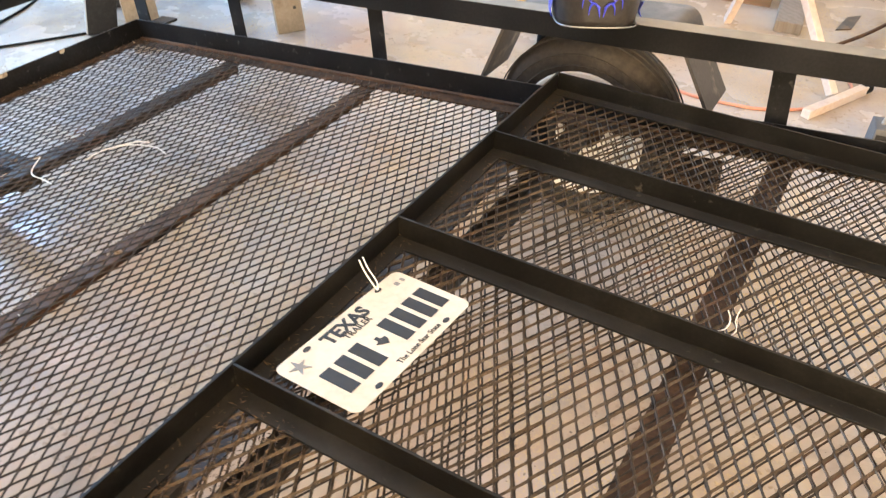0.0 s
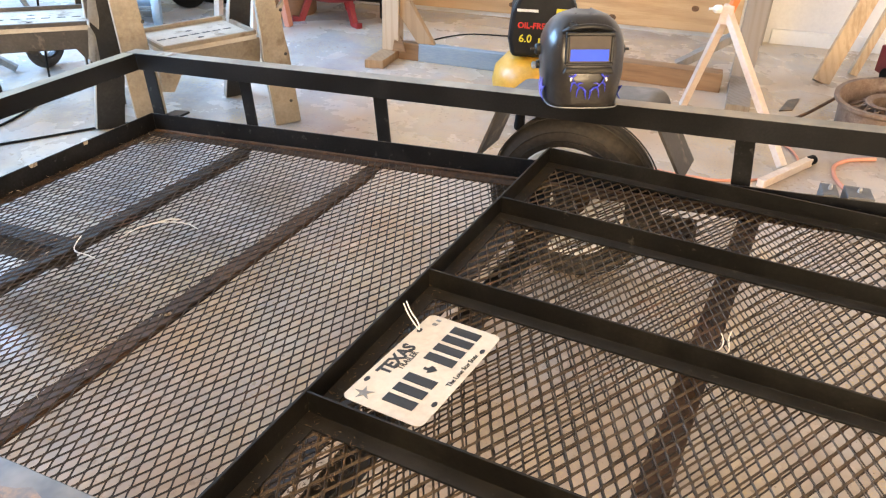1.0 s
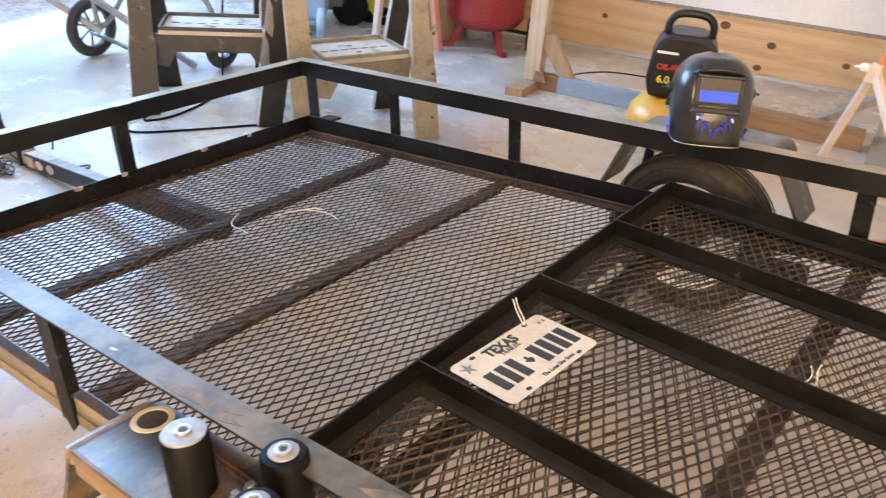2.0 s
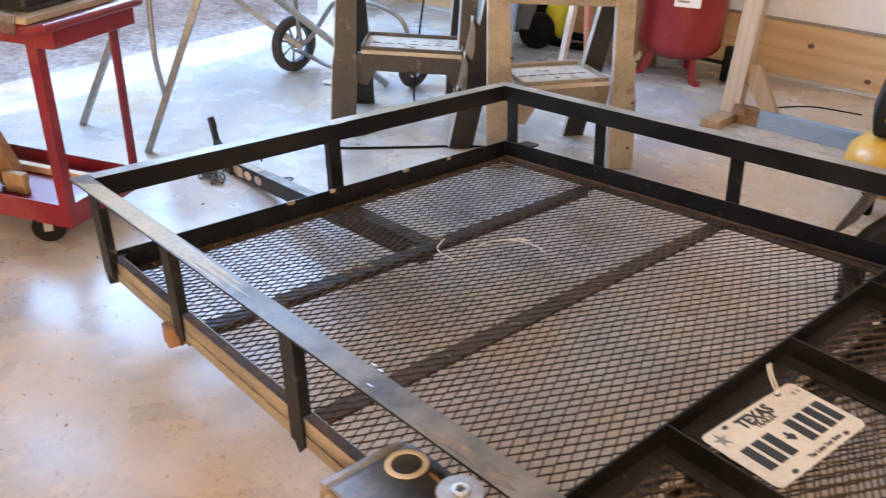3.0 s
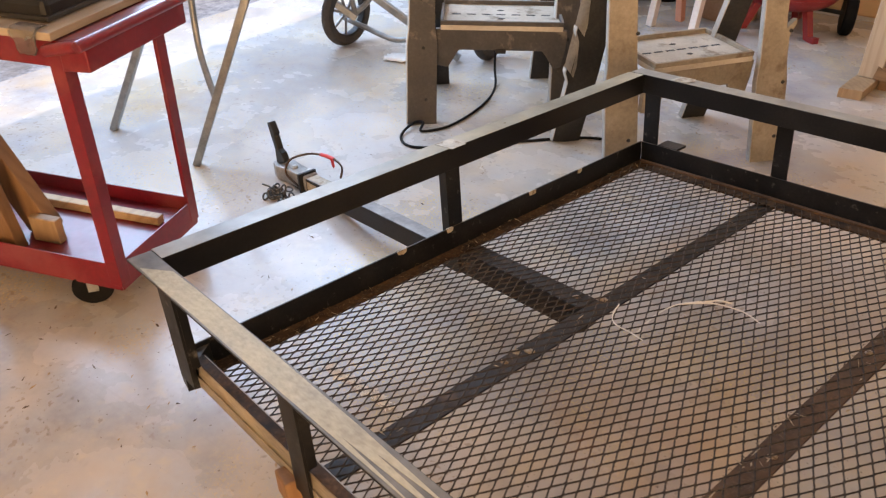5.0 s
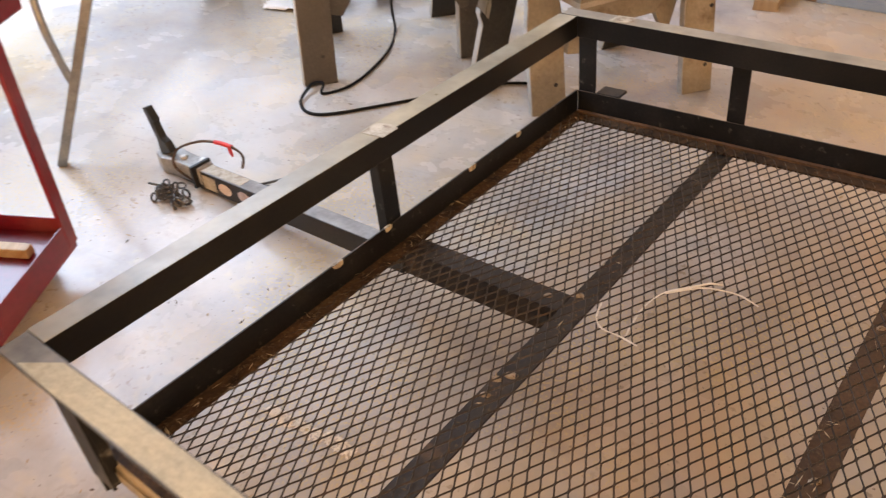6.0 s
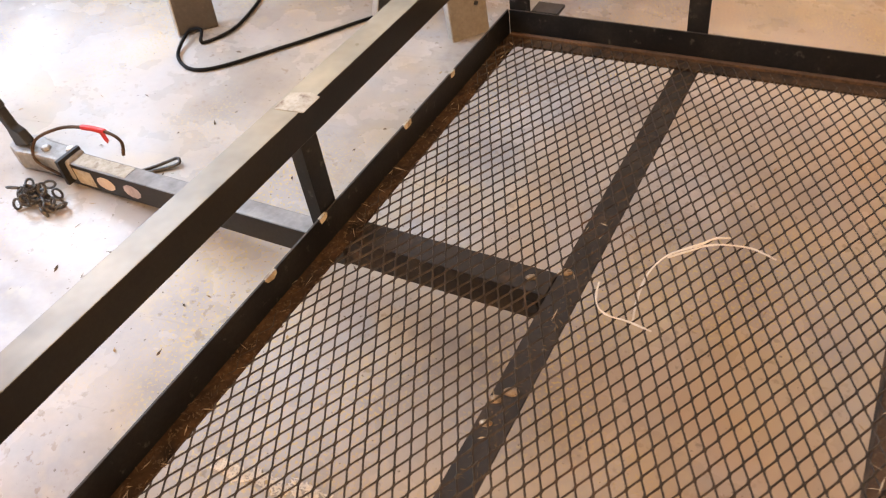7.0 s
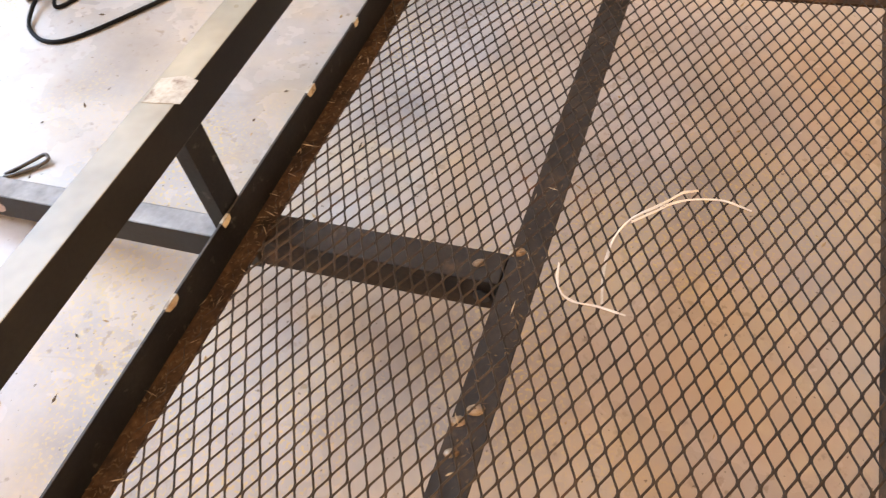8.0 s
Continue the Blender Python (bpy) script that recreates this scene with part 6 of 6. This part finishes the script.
# small yellow and black air compressor behind the helmet
small = thing("pancake_compressor", pose(0.985, 2.955, 0, 0, 0, 22), "small yellow pancake air compressor with a black shroud", "air compressor")
part("tank", lathe(bmesh.new(), [(0.02, 0.08), (0.14, 0.085), (0.195, 0.13), (0.207, 0.19), (0.197, 0.25), (0.15, 0.305), (0.03, 0.33)], 40), "yellow", small, "yellow flat tank", smooth=60)
for a in (-120, 0, 120):
    part("foot", lathe(bmesh.new(), [(0.022, 0), (0.025, 0.01), (0.02, 0.09), (0.012, 0.10)], 14, pose(0.13 * math.cos(radians(a)), 0.13 * math.sin(radians(a)), 0)), "rubber", small, smooth=50)
out = [(-0.130, 0.322), (0.130, 0.322), (0.150, 0.40), (0.142, 0.51), (0.115, 0.58), (0.06, 0.605), (-0.06, 0.605), (-0.115, 0.58), (-0.142, 0.51), (-0.150, 0.40)]
shroud = part("shroud", prism(bmesh.new(), out, -0.10, 0.13, axes((0, 0, 0), X, Z, Y)), "plastic", small, "black moulded shroud", bevel=0.02)
part("carry_handle", tube(bmesh.new(), smooth_path([(-0.095, 0, 0.59), (-0.09, -0.01, 0.645), (-0.05, -0.015, 0.68), (0.05, -0.015, 0.68), (0.09, -0.01, 0.645), (0.095, 0, 0.59)], 5), 0.017, 10), "plastic", small, smooth=60)
letters("type_lettering", "OIL-FREE", 0.034, pose(-0.045, -0.1006, 0.462, 90, 0, 0), "red_ink", shroud, bold=0.0008)
letters("size_lettering", "6.0", 0.046, pose(-0.075, -0.1006, 0.406, 90, 0, 0), "yellow_ink", shroud, bold=0.0008)
part("unit_bar", B(-0.02, 0.06, -0.1012, -0.1002, 0.392, 0.412), "yellow_ink", shroud)
part("name_bar", B(-0.12, -0.03, -0.1012, -0.1002, 0.520, 0.531), "white_ink", shroud)
part("spec_bar", B(0.045, 0.10, -0.1012, -0.1002, 0.510, 0.540), "yellow_ink", shroud)
part("gauge", lathe(bmesh.new(), [(0.022, 0), (0.022, 0.016), (0.018, 0.018)], 18, pose(0.05, -0.165, 0.32, 90, 0, 0)), "white_ink", small)
part("regulator", B(-0.02, 0.09, -0.16, -0.125, 0.305, 0.33), "bare", small, bevel=0.004)
part("hose_coupling", lathe(bmesh.new(), [(0.010, 0), (0.010, 0.04), (0.007, 0.05)], 12, pose(-0.03, -0.15, 0.318, 90, 0, 0)), "bare", small)

# timber frame behind: beam on the floor, grey post with foot and brace
beam = part("floor_beam", B(-0.42, 0.28, -0.045, 0.045, 0.0, 0.10), "oak_x", bevel=0.004)
beam.matrix_world = pose(1.38, 3.83, 0, 0, 0, 11)
tagged(beam, "brown wooden beam lying on the floor", "beam")
gp = thing("grey_post", pose(1.725, 4.08, 0, 0, 0, 7.5), "grey weathered post with a foot board and slanted brace", "post")
part("post_shaft", B(-0.055, 0.055, -0.055, 0.055, 0.0, 1.7), "grey_wood", gp, bevel=0.004)
part("foot_board", B(-0.055, 0.058, -0.52, -0.06, 0.0, 0.05), "grey_wood", gp, bevel=0.004)
m, length = between((-0.34, -0.05, 0.06), (-0.05, 0.0, 0.26))
part("brace", prism(bmesh.new(), [(-0.035, 0), (0.035, 0), (0.035, length), (-0.035, length)], -0.02, 0.02, m @ axes((0, 0, 0), X, Z, NY)), "grey_wood", gp, bevel=0.003)
stud = part("wall_stud", B(-0.02, 0.07, -0.09, -0.024, 0.0, HIGH), "grey_wood", bevel=0.003)
stud.matrix_world = ROOM @ pose(2.86, V1, 0)
tagged(stud, "grey wooden stud against the wall", "stud", kind="structure")

# roller stand
rs = thing("roller_stand", pose(1.85, 3.2, 0), "folding roller stand with pale legs and orange column", "roller stand")
ri = rs.matrix_world.inverted()
apex = Vector((1.695, 3.25, 0.545))
for a, c in (((1.545, 3.52, 0.012), "pink"), ((2.075, 2.98, 0.03), "pink")):
    part("leg", tube(bmesh.new(), [ri @ Vector(a), ri @ apex], 0.016, square=True), c, rs, bevel=0.003)
part("cross_foot", tube(bmesh.new(), [ri @ Vector((2.02, 2.79, 0.018)), ri @ Vector((2.17, 3.13, 0.018))], 0.017, square=True), "pink", rs, bevel=0.003)
part("foot_cap", tube(bmesh.new(), [ri @ Vector((2.165, 3.122, 0.018)), ri @ Vector((2.182, 3.160, 0.018))], 0.021, 10), "rubber", rs)
part("column", tube(bmesh.new(), [ri @ (apex + Vector((0, 0, -0.03))), ri @ (apex + Vector((0.09, 0.06, 0.35)))], 0.014, square=True), "orange", rs, "orange column", bevel=0.002)
part("clamp_knob", lathe(bmesh.new(), [(0.018, 0), (0.018, 0.02), (0.012, 0.03), (0.006, 0.03), (0.006, 0.05)], 8, pose(*(ri @ (apex + Vector((-0.03, -0.01, 0.01)))), 0, -90, 30)), "white_ink", rs)
part("bracket", prism(bmesh.new(), [(-0.03, -0.05), (0.03, -0.05), (0.022, 0.03), (-0.022, 0.03)], -0.022, 0.022, Matrix.Translation(ri @ apex) @ axes((0, 0, 0), X, Z, NY)), "pink", rs, bevel=0.004)

sheet_ = part("steel_offcut", prism(bmesh.new(), [(1.972, 3.735), (2.030, 3.785), (2.042, 3.985), (1.990, 3.925)], 0.0, 0.006), "fender", bevel=0.001)
tagged(sheet_, "small dark steel offcut lying on the floor", "steel offcut")
# rusty spoked rim lying on a stand-off, leaning lumber, red jack, black blocks
rim = thing("wheel_rim", pose(2.425, 3.70, 0.0, 6, -4, 0), "rusty brown wheel rim lying flat", "wheel rim")
part("outer_ring", lathe(bmesh.new(), [(0.17, 0.03), (0.20, 0.03), (0.20, 0.15), (0.225, 0.17), (0.225, 0.185), (0.205, 0.185), (0.195, 0.16), (0.185, 0.05), (0.17, 0.03)], 40), "rim_rust", rim, "rusty pale-edged rim", smooth=50)
part("hub_ring", lathe(bmesh.new(), [(0.05, 0.06), (0.08, 0.06), (0.085, 0.150), (0.092, 0.158), (0.085, 0.163), (0.06, 0.155), (0.05, 0.06)], 28), "rim_rust", rim, smooth=50)
for k in range(24):
    a = 2 * math.pi * k / 24
    part("spoke", tube(bmesh.new(), [(0.085 * math.cos(a), 0.085 * math.sin(a), 0.145), (0.19 * math.cos(a + 0.35 * (-1) ** k), 0.19 * math.sin(a + 0.35 * (-1) ** k), 0.09)], 0.005, 6), "rim_rust", rim)
for a, b_, w, d in (((2.11, 4.33, 0.0), (2.41, 4.84, 1.15), 0.088, 0.038), ((2.255, 4.58, 0.0), (2.52, 4.98, 1.05), 0.045, 0.038)):
    ob = part("leaning_stud", board(a, b_, (0.93, 0.36, 0), w, d, 1.0, taper=1.0)[0], "pine_z", bevel=0.003)
    tagged(ob, "pale pine stud leaning on the wall", "stud", "leaning studs")
jack = thing("floor_jack", pose(2.46, 4.62, 0, 0, 0, 30), "dusty dark red floor jack", "floor jack")
part("jack_body", prism(bmesh.new(), [(-0.06, 0.0), (0.06, 0.0), (0.06, 0.10), (0.03, 0.15), (-0.06, 0.15)], -0.10, 0.35, axes((0, 0, 0.02), X, Z, NY)), "red", jack, bevel=0.008)
part("jack_arm", tube(bmesh.new(), [(0, 0, 0.13), (-0.05, -0.25, 0.18)], 0.02, square=True), "red", jack)
for x in (-0.08, 0.08):
    part("jack_wheel", lathe(bmesh.new(), [(0.035, -0.015), (0.04, -0.01), (0.04, 0.01), (0.035, 0.015)], 18, pose(x, -0.05, 0.04, 0, 90, 0)), "rubber", jack)
crow = part("pry_bar", tube(bmesh.new(), smooth_path([(1.98, 3.45, 0.02), (2.10, 3.70, 0.03), (2.22, 4.0, 0.05), (2.27, 4.08, 0.06)], 5), 0.008, 8), "rust", smooth=60)
tagged(crow, "rusty steel pry bar lying on the floor", "pry bar")
for x, y, w, rz, label in ((2.360, 2.690, 0.092, 12, "black steel magnet block on the floor"), (2.262, 2.660, 0.056, 12, "black steel magnet block on the floor")):
    t = thing("magnet_block", pose(x, y, 0, 0, 0, rz), label, "block", "black blocks")
    part("block_body", B(-w / 2, w / 2, -0.05, 0.05, 0, 0.115), "grey_bin", t, bevel=0.004)
    part("block_face", B(-w / 2 + 0.008, w / 2 - 0.008, -0.0515, -0.0503, 0.02, 0.095), "charcoal", t)
    part("wing_nut", lathe(bmesh.new(), [(0.008, 0), (0.008, 0.008), (0.005, 0.02)], 8, pose(0, 0, 0.115)), "bare", t)
